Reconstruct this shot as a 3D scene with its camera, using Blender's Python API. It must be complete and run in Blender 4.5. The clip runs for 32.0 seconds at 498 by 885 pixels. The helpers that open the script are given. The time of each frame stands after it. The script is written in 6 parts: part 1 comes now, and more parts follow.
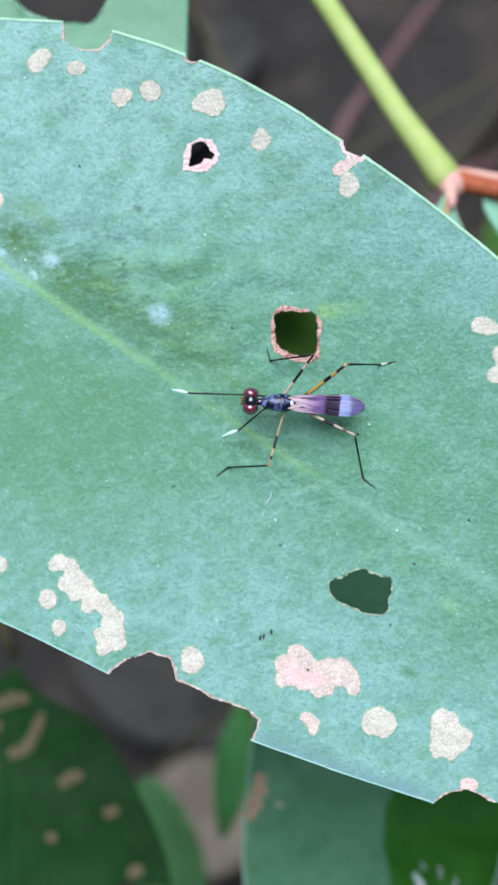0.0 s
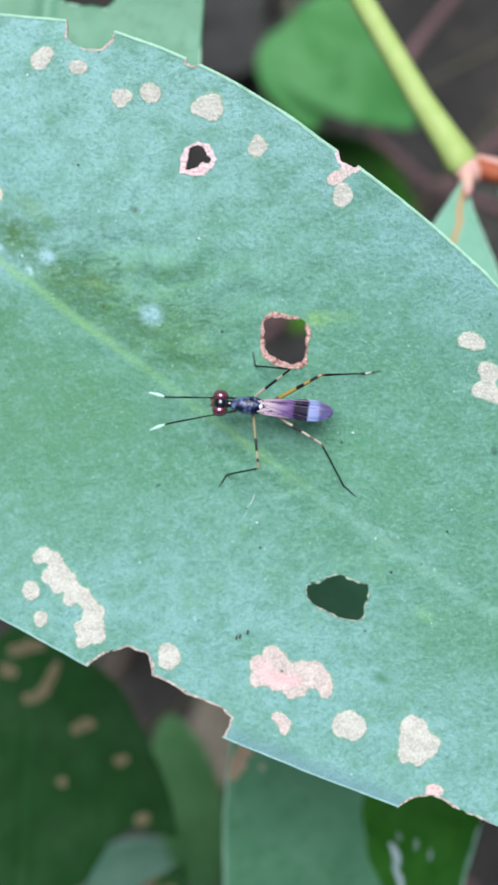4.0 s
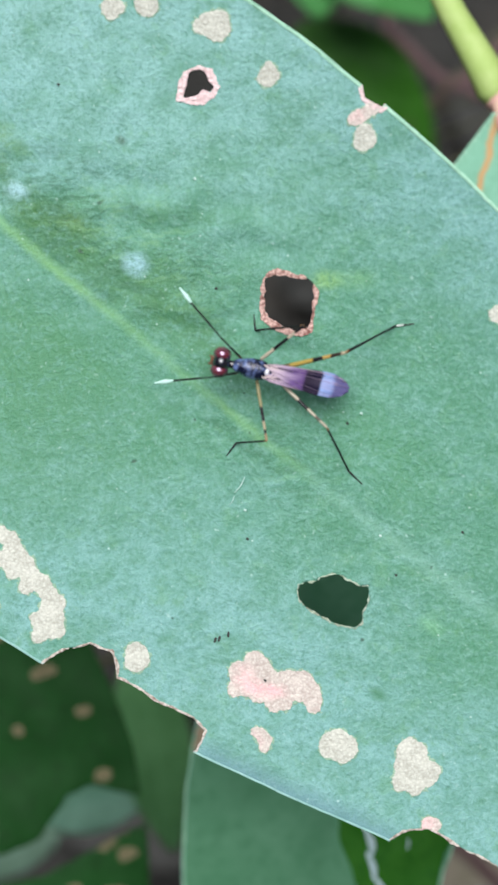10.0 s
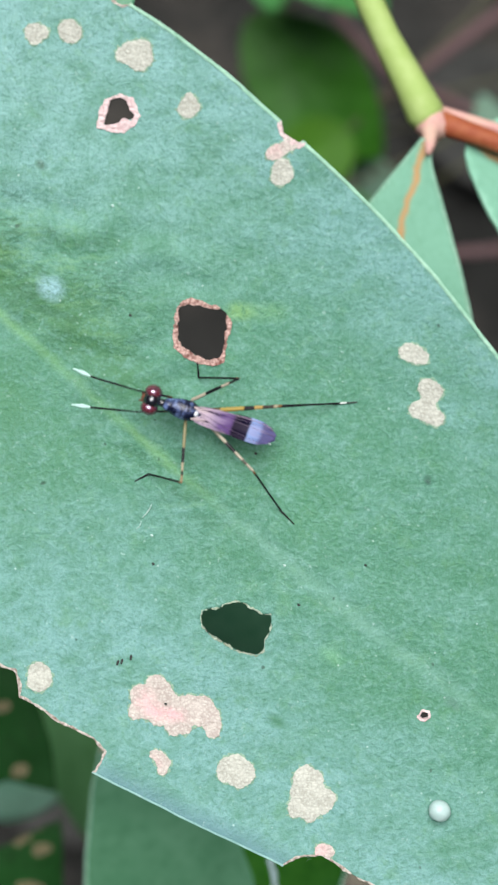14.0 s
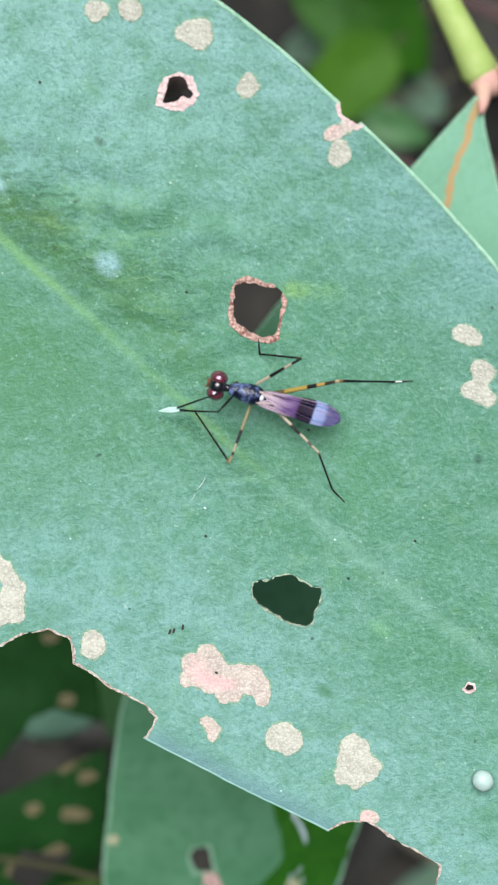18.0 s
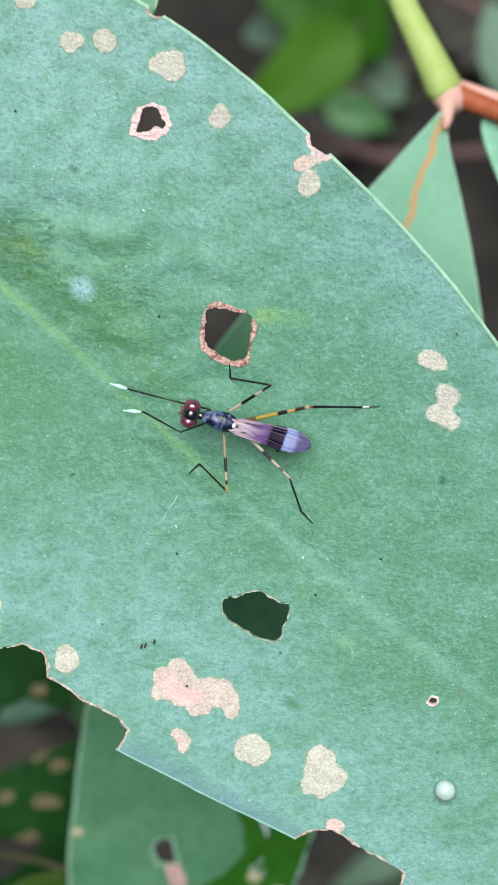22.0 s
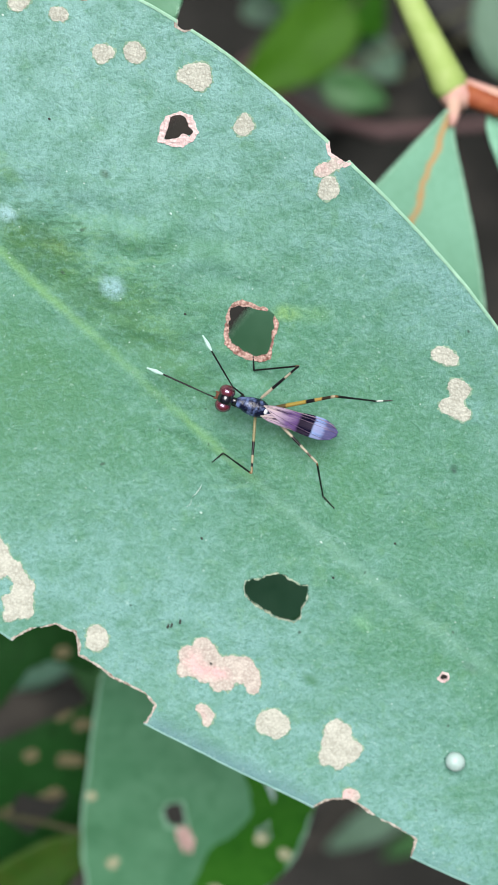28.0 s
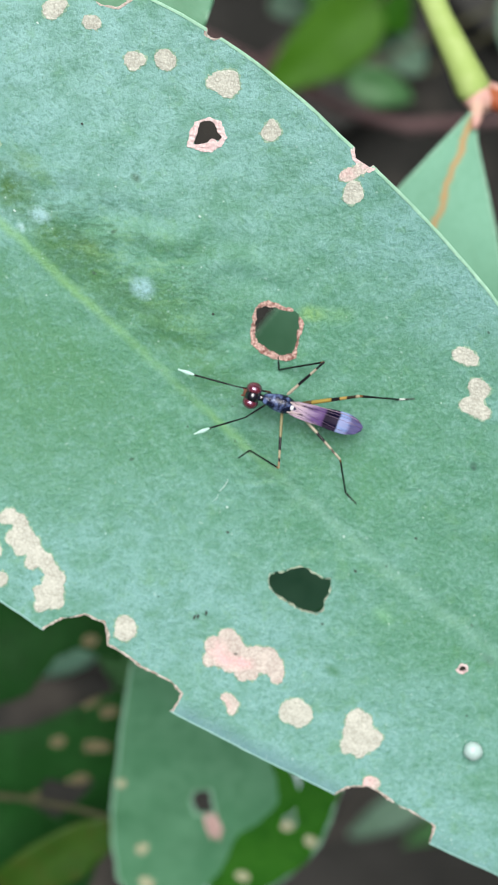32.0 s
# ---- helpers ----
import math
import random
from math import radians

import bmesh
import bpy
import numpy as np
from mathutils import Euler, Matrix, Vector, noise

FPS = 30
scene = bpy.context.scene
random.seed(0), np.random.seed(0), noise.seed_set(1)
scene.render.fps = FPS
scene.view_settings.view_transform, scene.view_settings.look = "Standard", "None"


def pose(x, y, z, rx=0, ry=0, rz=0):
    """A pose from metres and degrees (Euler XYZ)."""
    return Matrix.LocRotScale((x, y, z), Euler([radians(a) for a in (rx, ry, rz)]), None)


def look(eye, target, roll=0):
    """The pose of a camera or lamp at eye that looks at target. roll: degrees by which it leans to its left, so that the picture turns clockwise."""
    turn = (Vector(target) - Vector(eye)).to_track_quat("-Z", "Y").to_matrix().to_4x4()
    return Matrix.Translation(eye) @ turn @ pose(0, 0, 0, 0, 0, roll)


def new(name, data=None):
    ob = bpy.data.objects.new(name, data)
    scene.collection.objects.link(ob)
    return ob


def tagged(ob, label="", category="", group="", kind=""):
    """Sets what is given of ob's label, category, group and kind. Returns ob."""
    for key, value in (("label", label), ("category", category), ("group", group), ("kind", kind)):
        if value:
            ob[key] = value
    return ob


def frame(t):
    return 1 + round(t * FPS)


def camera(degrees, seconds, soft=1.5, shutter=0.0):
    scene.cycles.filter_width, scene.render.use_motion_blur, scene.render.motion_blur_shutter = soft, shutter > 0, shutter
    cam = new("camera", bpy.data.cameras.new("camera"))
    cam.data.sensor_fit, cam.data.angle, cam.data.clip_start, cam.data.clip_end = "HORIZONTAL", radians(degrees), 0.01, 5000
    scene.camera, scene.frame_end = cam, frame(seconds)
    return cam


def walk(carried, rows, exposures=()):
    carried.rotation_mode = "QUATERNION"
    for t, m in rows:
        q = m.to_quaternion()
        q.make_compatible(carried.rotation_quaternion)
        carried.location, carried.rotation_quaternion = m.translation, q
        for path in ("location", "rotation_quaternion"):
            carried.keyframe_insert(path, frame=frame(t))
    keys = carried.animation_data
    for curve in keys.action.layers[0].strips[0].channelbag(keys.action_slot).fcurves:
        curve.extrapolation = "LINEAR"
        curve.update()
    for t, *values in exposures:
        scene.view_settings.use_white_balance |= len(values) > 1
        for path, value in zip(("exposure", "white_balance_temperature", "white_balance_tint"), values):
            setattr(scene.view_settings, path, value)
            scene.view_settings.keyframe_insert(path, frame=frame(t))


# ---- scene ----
EXPO = [(0.0, 0.975, 5850, 16), (2.5, 0.95, 5900, 15), (6.0, 0.92, 6030, 13), (12.0, 0.885, 6230, 11), (20.0, 0.885, 6360, 10), (32.0, 0.895, 6430, 10)]
cam = camera(14.119, 32.0, soft=1.5)
cam.data.dof.use_dof = True
cam.data.dof.focus_distance = 0.1325
cam.data.dof.aperture_fstop = 72.0

walk(cam, [
    (0.0, pose(0.00002, -0.00003, 0.54117, 2.210, 1.438, 0.044)),
    (0.5, pose(0.00163, 0.00140, 0.54169, 1.455, 1.993, 0.506)),
    (1.0, pose(0.00280, 0.00267, 0.54210, 1.302, 2.624, 0.945)),
    (1.5, pose(0.00429, 0.00419, 0.54181, 0.471, 3.438, 1.450)),
    (2.0, pose(0.00540, 0.00563, 0.54219, 0.353, 3.574, 1.999)),
    (2.5, pose(0.00612, 0.00682, 0.54484, 0.552, 3.663, 2.217)),
    (4.5, pose(0.00775, 0.00886, 0.54253, -1.216, 3.961, 2.842)),
    (5.0, pose(0.00816, 0.00936, 0.54246, -1.063, 3.566, 3.481)),
    (5.5, pose(0.00725, 0.01013, 0.54317, -1.628, 3.360, 3.523)),
    (6.0, pose(0.00660, 0.01059, 0.54379, -1.807, 3.354, 3.529)),
    (6.5, pose(0.00692, 0.01108, 0.54294, -2.520, 3.914, 3.980)),
    (7.0, pose(0.00814, 0.01152, 0.54355, -3.199, 4.560, 3.957)),
    (7.5, pose(0.00976, 0.01203, 0.54302, -2.804, 4.140, 4.484)),
    (8.0, pose(0.01012, 0.01241, 0.53622, -3.217, 4.047, 4.878)),
    (8.5, pose(0.00774, 0.01375, 0.53252, -3.059, 5.106, 4.954)),
    (9.0, pose(0.00540, 0.01476, 0.52616, -4.124, 4.054, 5.282)),
    (9.5, pose(0.00470, 0.01515, 0.52552, -4.712, 4.253, 4.926)),
    (10.0, pose(0.00502, 0.01502, 0.52370, -4.629, 3.603, 5.429)),
    (10.5, pose(0.00573, 0.01556, 0.52189, -5.296, 3.930, 5.322)),
    (11.0, pose(0.00656, 0.01691, 0.52195, -5.519, 4.059, 5.883)),
    (11.5, pose(0.00633, 0.01759, 0.52264, -5.329, 3.824, 6.433)),
    (12.0, pose(0.00630, 0.01874, 0.52474, -4.868, 3.263, 6.195)),
    (12.5, pose(0.00700, 0.01936, 0.52254, -6.690, 3.295, 6.187)),
    (13.0, pose(0.00785, 0.02094, 0.52318, -6.615, 3.523, 6.786)),
    (13.5, pose(0.00762, 0.01986, 0.52420, -6.302, 4.038, 7.013)),
    (14.0, pose(0.00750, 0.01915, 0.52438, -5.417, 2.511, 7.592)),
    (14.5, pose(0.00710, 0.01922, 0.52422, -6.102, 3.804, 7.134)),
    (16.5, pose(0.00607, 0.02382, 0.52480, -7.842, 3.483, 7.643)),
    (17.0, pose(0.00636, 0.02366, 0.52434, -8.276, 3.691, 7.585)),
    (17.5, pose(0.00564, 0.02389, 0.52368, -8.081, 4.110, 8.384)),
    (18.0, pose(0.00534, 0.02512, 0.52536, -8.803, 3.503, 8.280)),
    (18.5, pose(0.00544, 0.02589, 0.52576, -8.282, 3.150, 8.630)),
    (19.0, pose(0.00530, 0.02562, 0.52494, -9.597, 3.161, 8.039)),
    (19.5, pose(0.00547, 0.02722, 0.52633, -9.041, 3.095, 8.734)),
    (20.0, pose(0.00547, 0.02757, 0.52535, -9.193, 2.667, 8.978)),
    (20.5, pose(0.00428, 0.02808, 0.52672, -9.489, 2.858, 8.690)),
    (21.0, pose(0.00269, 0.02789, 0.52685, -9.875, 2.881, 8.543)),
    (21.5, pose(0.00294, 0.02792, 0.52630, -10.275, 3.233, 8.405)),
    (22.0, pose(0.00393, 0.02935, 0.52797, -9.924, 2.290, 8.626)),
    (22.5, pose(0.00493, 0.03018, 0.52940, -9.873, 2.730, 8.620)),
    (23.0, pose(0.00565, 0.03044, 0.53082, -9.932, 3.882, 8.730)),
    (23.5, pose(0.00512, 0.03071, 0.53138, -9.997, 3.333, 9.148)),
    (24.0, pose(0.00434, 0.03037, 0.53085, -10.331, 3.412, 8.763)),
    (24.5, pose(0.00394, 0.03000, 0.53145, -10.150, 3.650, 8.971)),
    (25.0, pose(0.00388, 0.02940, 0.53164, -10.072, 4.148, 9.227)),
    (25.5, pose(0.00348, 0.03056, 0.53391, -10.300, 3.742, 8.935)),
    (27.5, pose(0.00143, 0.03197, 0.53419, -10.955, 2.514, 8.890)),
    (28.0, pose(0.00105, 0.03245, 0.53459, -11.146, 1.809, 8.704)),
    (28.5, pose(0.00219, 0.03139, 0.53346, -11.581, 1.682, 8.737)),
    (29.0, pose(0.00207, 0.03185, 0.53612, -10.746, 2.138, 8.632)),
    (29.5, pose(0.00045, 0.03132, 0.53502, -11.077, 1.846, 9.089)),
    (30.0, pose(-0.00152, 0.03210, 0.53625, -11.672, 2.285, 8.643)),
    (30.5, pose(-0.00061, 0.03182, 0.53608, -11.485, 2.524, 8.769)),
    (31.0, pose(0.00138, 0.03200, 0.53657, -11.419, 2.403, 8.839)),
    (31.5, pose(0.00170, 0.03311, 0.53795, -10.997, 2.490, 8.977)),
    (32.0, pose(0.00091, 0.03381, 0.53826, -11.488, 2.562, 8.902)),
], exposures=EXPO)

MM = 0.001
LEAF_Z = 0.4                     # height of the main leaf over the soil

# ---------------------------------------------------------------- light
world = bpy.data.worlds.new("world")
scene.world = world
world.use_nodes = True
wn = world.node_tree
sky = wn.nodes.new("ShaderNodeTexSky")
sky.sky_type, sky.sun_disc = "NISHITA", False
sky.sun_elevation, sky.sun_rotation = radians(65), radians(-8)
sky.air_density, sky.dust_density = 1.0, 3.0
wn.links.new(sky.outputs[0], wn.nodes["Background"].inputs[0])
wn.nodes["Background"].inputs[1].default_value = 0.033
sun = new("sun", bpy.data.lights.new("sun", "SUN"))
sun.data.energy, sun.data.angle, sun.data.color = 3.2, radians(46), (1.0, 0.98, 0.95)
sun.matrix_world = look((-0.08, 0.58, 1.67), (0, 0, 0.4))


# ---------------------------------------------------------------- materials
def material(name, base, rough=0.5, spec=0.5, metal=0.0):
    m = bpy.data.materials.new(name)
    m.use_nodes = True
    nt = m.node_tree
    b = nt.nodes["Principled BSDF"]
    b.inputs["Base Color"].default_value = (*base, 1)
    b.inputs["Roughness"].default_value = rough
    b.inputs["Specular IOR Level"].default_value = spec
    b.inputs["Metallic"].default_value = metal
    return m, nt, b


class Net:
    """Short writing of node trees: every call adds a node and returns its output."""

    def __init__(self, nt, scale=1000.0):
        self.nt = nt
        tc = nt.nodes.new("ShaderNodeTexCoord")
        mp = nt.nodes.new("ShaderNodeMapping")
        mp.inputs["Scale"].default_value = (scale,) * 3
        nt.links.new(tc.outputs["Object"], mp.inputs["Vector"])
        self.vec = mp.outputs[0]

    def put(self, node, sock, value):
        if hasattr(value, "is_linked"):
            self.nt.links.new(value, node.inputs[sock])
        elif value is not None:
            node.inputs[sock].default_value = value

    def warp(self, amount, scale, vec=None):
        n = self.nt.nodes.new("ShaderNodeTexNoise")
        self.put(n, "Vector", vec or self.vec)
        n.inputs["Scale"].default_value = scale
        a = self.nt.nodes.new("ShaderNodeVectorMath")
        a.operation = "MULTIPLY_ADD"
        self.put(a, 0, n.outputs["Color"])
        a.inputs[1].default_value = (amount,) * 3
        self.put(a, 2, vec or self.vec)
        return a.outputs[0]

    def stretch(self, sx, sy, sz=1.0, rz=0.0, at=(0, 0, 0), vec=None):
        mp = self.nt.nodes.new("ShaderNodeMapping")
        mp.vector_type = "TEXTURE"
        self.put(mp, "Vector", vec or self.vec)
        mp.inputs["Location"].default_value = at
        mp.inputs["Rotation"].default_value = (0, 0, radians(rz))
        mp.inputs["Scale"].default_value = (sx, sy, sz)
        return mp.outputs[0]

    def noise(self, scale, detail=4.0, rough=0.6, vec=None):
        n = self.nt.nodes.new("ShaderNodeTexNoise")
        self.put(n, "Vector", vec or self.vec)
        n.inputs["Scale"].default_value, n.inputs["Detail"].default_value, n.inputs["Roughness"].default_value = scale, detail, rough
        return n.outputs["Fac"]

    def cells(self, scale, feature="F1", vec=None, rnd=1.0):
        n = self.nt.nodes.new("ShaderNodeTexVoronoi")
        n.feature = feature
        self.put(n, "Vector", vec or self.vec)
        n.inputs["Scale"].default_value = scale
        n.inputs["Randomness"].default_value = rnd
        return n.outputs["Distance"]

    def ramp(self, value, *stops):
        n = self.nt.nodes.new("ShaderNodeValToRGB")
        self.put(n, 0, value)
        e = n.color_ramp.elements
        while len(e) < len(stops):
            e.new(0.5)
        for k, (p, c) in zip(e, stops):
            k.position, k.color = p, (c, c, c, 1) if isinstance(c, (int, float)) else (*c, 1)
        return n.outputs[0]

    def mix(self, fac, a, b, kind="MIX"):
        n = self.nt.nodes.new("ShaderNodeMix")
        n.data_type, n.blend_type = "RGBA", kind
        for sock, v in ((0, fac), (6, a), (7, b)):
            self.put(n, sock, (*v, 1) if isinstance(v, tuple) and len(v) == 3 else v)
        return n.outputs[2]

    def math(self, kind, a, b=None, clamp=False):
        n = self.nt.nodes.new("ShaderNodeMath")
        n.operation, n.use_clamp = kind, clamp
        self.put(n, 0, a)
        self.put(n, 1, b)
        return n.outputs[0]

    def axis(self, k, vec=None):
        n = self.nt.nodes.new("ShaderNodeSeparateXYZ")
        self.put(n, 0, vec or self.vec)
        return n.outputs[k]

    def length(self, vec):
        n = self.nt.nodes.new("ShaderNodeVectorMath")
        n.operation = "LENGTH"
        self.put(n, 0, vec)
        return n.outputs["Value"]

    def spot(self, x, y, rx, ry, rz=0.0, soft=(0.4, 1.0), vec=None):
        """A soft-edged oval round (x, y), 1 inside and 0 outside."""
        flat = self.stretch(rx, ry, 1e6, rz, (x, y, 0), vec)
        return self.ramp(self.length(flat), (soft[0], 1.0), (soft[1], 0.0))

    def bump(self, bsdf, height, strength=0.3, distance=0.1 * MM):
        n = self.nt.nodes.new("ShaderNodeBump")
        n.inputs["Strength"].default_value, n.inputs["Distance"].default_value = strength, distance
        self.put(n, "Height", height)
        self.nt.links.new(n.outputs[0], bsdf.inputs["Normal"])

    def random(self):
        return self.nt.nodes.new("ShaderNodeObjectInfo").outputs["Random"]


def link(nt, out, bsdf, sock):
    nt.links.new(out, bsdf.inputs[sock])


def leaf_material():
    """Glaucous upper side of the big leaf: waxy blue-green bloom over green, fine pits, pale midrib, rubbed places."""
    m, nt, b = material("waxy_leaf", (0.1, 0.25, 0.180), 0.5, 0.35)
    n = Net(nt)
    v = n.warp(0.6, 0.8)
    mid = n.noise(0.5, 4, 0.6, v)
    grain = n.noise(3.2, 5, 0.68, n.warp(0.25, 2.0))
    fine = n.noise(7.0, 3, 0.6)
    streak = n.noise(1.5, 4, 0.62, n.stretch(1.45, 1.0, 1.0, 55, vec=v))
    xx, yy = n.axis(0, v), n.axis(1, v)
    # bloom is thickest towards the base and the margins, thinnest in a band above the midrib; top is painted sheen
    lower = n.math("MULTIPLY", n.math("MULTIPLY", n.math("ADD", yy, 0.4), -0.135), n.ramp(n.math("MULTIPLY", n.math("ADD", xx, 40.0), 0.0125), (0.20, 0.15), (0.38, 0.35), (0.55, 1.0)))
    far = n.math("MAXIMUM", lower, n.math("MULTIPLY", n.math("SUBTRACT", yy, 12.0), 0.13))
    far = n.math("MAXIMUM", far, n.math("MULTIPLY", n.math("ADD", xx, 15.0), -0.075))
    top = n.math("MULTIPLY", n.ramp(n.math("MULTIPLY", xx, -0.03), (0.15, 0.0), (0.9, 1.0)), n.ramp(n.math("MULTIPLY", yy, 0.05), (0.25, 0.0), (0.6, 1.0)))
    patch = n.math("ADD", far, n.math("MULTIPLY", n.math("SUBTRACT", n.noise(0.15, 4, 0.55), 0.5), 1.5))
    green = n.mix(n.ramp(patch, (0.0, 0.0), (1.0, 1.0)), (0.080, 0.230, 0.145), (0.152, 0.322, 0.296))
    # sheen of the sky on the upper-left part, put in as a paler blue-green
    green = n.mix(n.math("MULTIPLY", top, 0.85), green, (0.232, 0.432, 0.41))
    soft = n.noise(0.42, 4, 0.62, n.stretch(1.7, 1.0, 1.0, 48, vec=v))
    green = n.mix(n.math("MULTIPLY", n.ramp(soft, (0.34, 1.0), (0.52, 0.0)), 0.5), green, (0.058, 0.195, 0.098))
    green = n.mix(n.math("MULTIPLY", n.ramp(soft, (0.52, 0.0), (0.70, 1.0)), 0.3), green, (0.165, 0.345, 0.318))
    col = n.mix(n.math("MULTIPLY", n.ramp(streak, (0.50, 0.0), (0.66, 1.0)), 0.2), green, (0.20, 0.385, 0.355))
    col = n.mix(n.math("MULTIPLY", n.ramp(streak, (0.34, 1.0), (0.48, 0.0)), 0.28), col, (0.05, 0.17, 0.095))
    col = n.mix(n.math("MULTIPLY", n.ramp(grain, (0.50, 0.0), (0.64, 1.0)), 0.34), col, (0.225, 0.405, 0.372))
    col = n.mix(n.math("MULTIPLY", n.ramp(grain, (0.35, 1.0), (0.48, 0.0)), 0.44), col, (0.046, 0.16, 0.09))
    col = n.mix(n.math("MULTIPLY", n.ramp(fine, (0.34, 1.0), (0.48, 0.0)), 0.2), col, (0.05, 0.165, 0.09))
    col = n.mix(n.math("MULTIPLY", n.ramp(fine, (0.54, 0.0), (0.68, 1.0)), 0.13), col, (0.23, 0.41, 0.37))
    col = n.mix(n.math("MULTIPLY", n.ramp(n.noise(0.8, 4, 0.65), (0.56, 0.0), (0.68, 1.0)), 0.3), col, (0.105, 0.265, 0.115))
    col = n.mix(n.math("MULTIPLY", n.ramp(mid, (0.36, 1.0), (0.54, 0.0)), 0.3), col, (0.05, 0.185, 0.095))
    # rubbed green places beside the midrib, streaky at their edges
    rub = n.math("ADD", n.math("MULTIPLY", streak, 0.9), n.math("MULTIPLY", grain, 0.7))
    for x, y, rx, ry, rz, c, k in (
        (-27.2, 3.4, 3.0, 1.9, -10, (0.045, 0.130, 0.035), 1.0), (-22.4, 3.0, 3.4, 2.0, -6, (0.040, 0.125, 0.035), 1.0), (-27.0, 5.6, 2.4, 0.9, 0, (0.10, 0.22, 0.06), 0.6),
        (-19.2, 3.0, 5.2, 2.4, 4, (0.047, 0.15, 0.050), 0.95), (-13.8, 4.2, 5.5, 3.4, 10, (0.052, 0.160, 0.060), 0.95), (-9.0, 3.6, 5.0, 2.0, 0, (0.058, 0.175, 0.068), 0.7), (-19.0, 6.6, 4.0, 1.0, 30, (0.085, 0.225, 0.085), 0.5), (-14.8, 9.2, 4.0, 1.2, 40, (0.06, 0.19, 0.085), 0.6),
        (-24.6, -2.6, 4.2, 3.0, -20, (0.042, 0.165, 0.058), 1.0), (-20.5, 4.2, 2.0, 1.1, 10, (0.055, 0.135, 0.03), 0.9), (-16.0, -11.0, 9.0, 5.0, -10, (0.066, 0.20, 0.105), 0.6), (-22.0, -8.0, 7.0, 6.0, 0, (0.062, 0.19, 0.09), 0.6), (-17.0, -5.0, 14.0, 8.5, 0, (0.064, 0.195, 0.090), 0.8), (-16.0, -2.2, 5.5, 1.4, 0, (0.06, 0.19, 0.08), 0.5), (3.5, 5.5, 7.0, 3.2, -10, (0.062, 0.205, 0.092), 0.5),
    ):
        s = n.math("MULTIPLY", n.spot(x, y, rx, ry, rz, (0.1, 1.0), v), n.ramp(rub, (0.74, 1.0), (0.98, 0.35)))
        col = n.mix(n.math("MULTIPLY", s, k), col, c)
    # crinkled creases across the rubbed part above the midrib, their shade and light painted in
    crease_tone = n.noise(1.25, 4, 0.66, n.stretch(2.2, 0.75, 1.0, 38, vec=v))
    crease_area = n.math("MAXIMUM", n.spot(-17.5, 5.2, 13.0, 4.6, 6, (0.35, 1.0), v), n.math("MULTIPLY", n.spot(-2.5, 1.0, 9.0, 4.0, 0, (0.3, 1.0), v), 0.55))
    col = n.mix(n.math("MULTIPLY", n.math("MULTIPLY", n.ramp(crease_tone, (0.40, 1.0), (0.50, 0.0)), crease_area), 0.62), col, (0.030, 0.110, 0.050))
    col = n.mix(n.math("MULTIPLY", n.math("MULTIPLY", n.ramp(crease_tone, (0.54, 0.0), (0.66, 1.0)), crease_area), 0.42), col, (0.150, 0.315, 0.140))
    # pale waxy marks, yellow-green and dark ones
    for x, y, rx, ry, rz, c, k in (
        (-24.4, 3.5, 1.0, 0.75, 20, (0.27, 0.46, 0.47), 1.0), (-24.7, 1.9, 0.5, 0.35, 0, (0.30, 0.48, 0.46), 0.9), (-27.6, 1.95, 0.6, 0.4, 0, (0.27, 0.46, 0.45), 0.8),
        (-15.75, 4.62, 1.15, 1.0, 0, (0.25, 0.44, 0.46), 1.0), (-21.15, 9.97, 0.5, 0.36, 0, (0.04, 0.10, 0.06), 0.8),
        (-6.0, 11.4, 1.3, 0.8, 40, (0.20, 0.38, 0.11), 0.6), (-4.7, 12.5, 1.7, 0.8, 40, (0.16, 0.35, 0.13), 0.35), (12.76, -1.06, 1.1, 0.7, 10, (0.15, 0.37, 0.15), 0.4),
        (9.7, 11.35, 0.45, 0.36, 0, (0.03, 0.08, 0.06), 0.9), (12.9, -6.42, 0.8, 0.5, 10, (0.05, 0.17, 0.085), 0.8), (20.5, 1.8, 0.9, 0.5, 0, (0.08, 0.16, 0.13), 0.5),
    ):
        s = n.math("MULTIPLY", n.spot(x, y, rx, ry, rz, (0.3, 1.0), v), n.ramp(grain, (0.36, 0.35), (0.52, 1.0)))
        col = n.mix(n.math("MULTIPLY", s, k), col, c)
    # greyer blue band along the lower margin; its turned-down look is colour only
    low = n.math("SUBTRACT", yy, n.math("SUBTRACT", n.math("MULTIPLY", xx, 0.267), 18.5))
    low = n.math("MULTIPLY", n.ramp(n.math("MULTIPLY", low, 0.6), (0.12, 1.0), (0.6, 0.45), (1.0, 0.0)), n.ramp(n.math("MULTIPLY", n.math("ADD", xx, 40.0), 0.0125), (0.54, 0.0), (0.60, 1.0), (0.74, 1.0), (0.80, 0.4)))
    col = n.mix(n.math("MULTIPLY", low, n.ramp(grain, (0.3, 0.7), (0.6, 1.0))), col, (0.105, 0.215, 0.235))
    # midrib: a yellow-green line that fades to a faint bloom towards the tip
    y = n.axis(1, v)
    x = n.axis(0)
    bend = n.math("MULTIPLY", n.math("POWER", n.math("MAXIMUM", n.math("ADD", x, 5.0), 0.0), 2.0), 0.002)
    off = n.math("ABSOLUTE", n.math("SUBTRACT", n.math("SUBTRACT", y, 1.25), bend))
    along = n.math("MULTIPLY", n.math("ADD", x, 40.0), 0.0125)
    rib = n.ramp(off, (0.04, 1.0), (0.50, 0.0))
    strong = n.ramp(along, (0.1, 0.58), (0.28, 0.48), (0.33, 0.32), (0.40, 0.24), (0.43, 0.50), (0.48, 0.30), (0.52, 0.05))
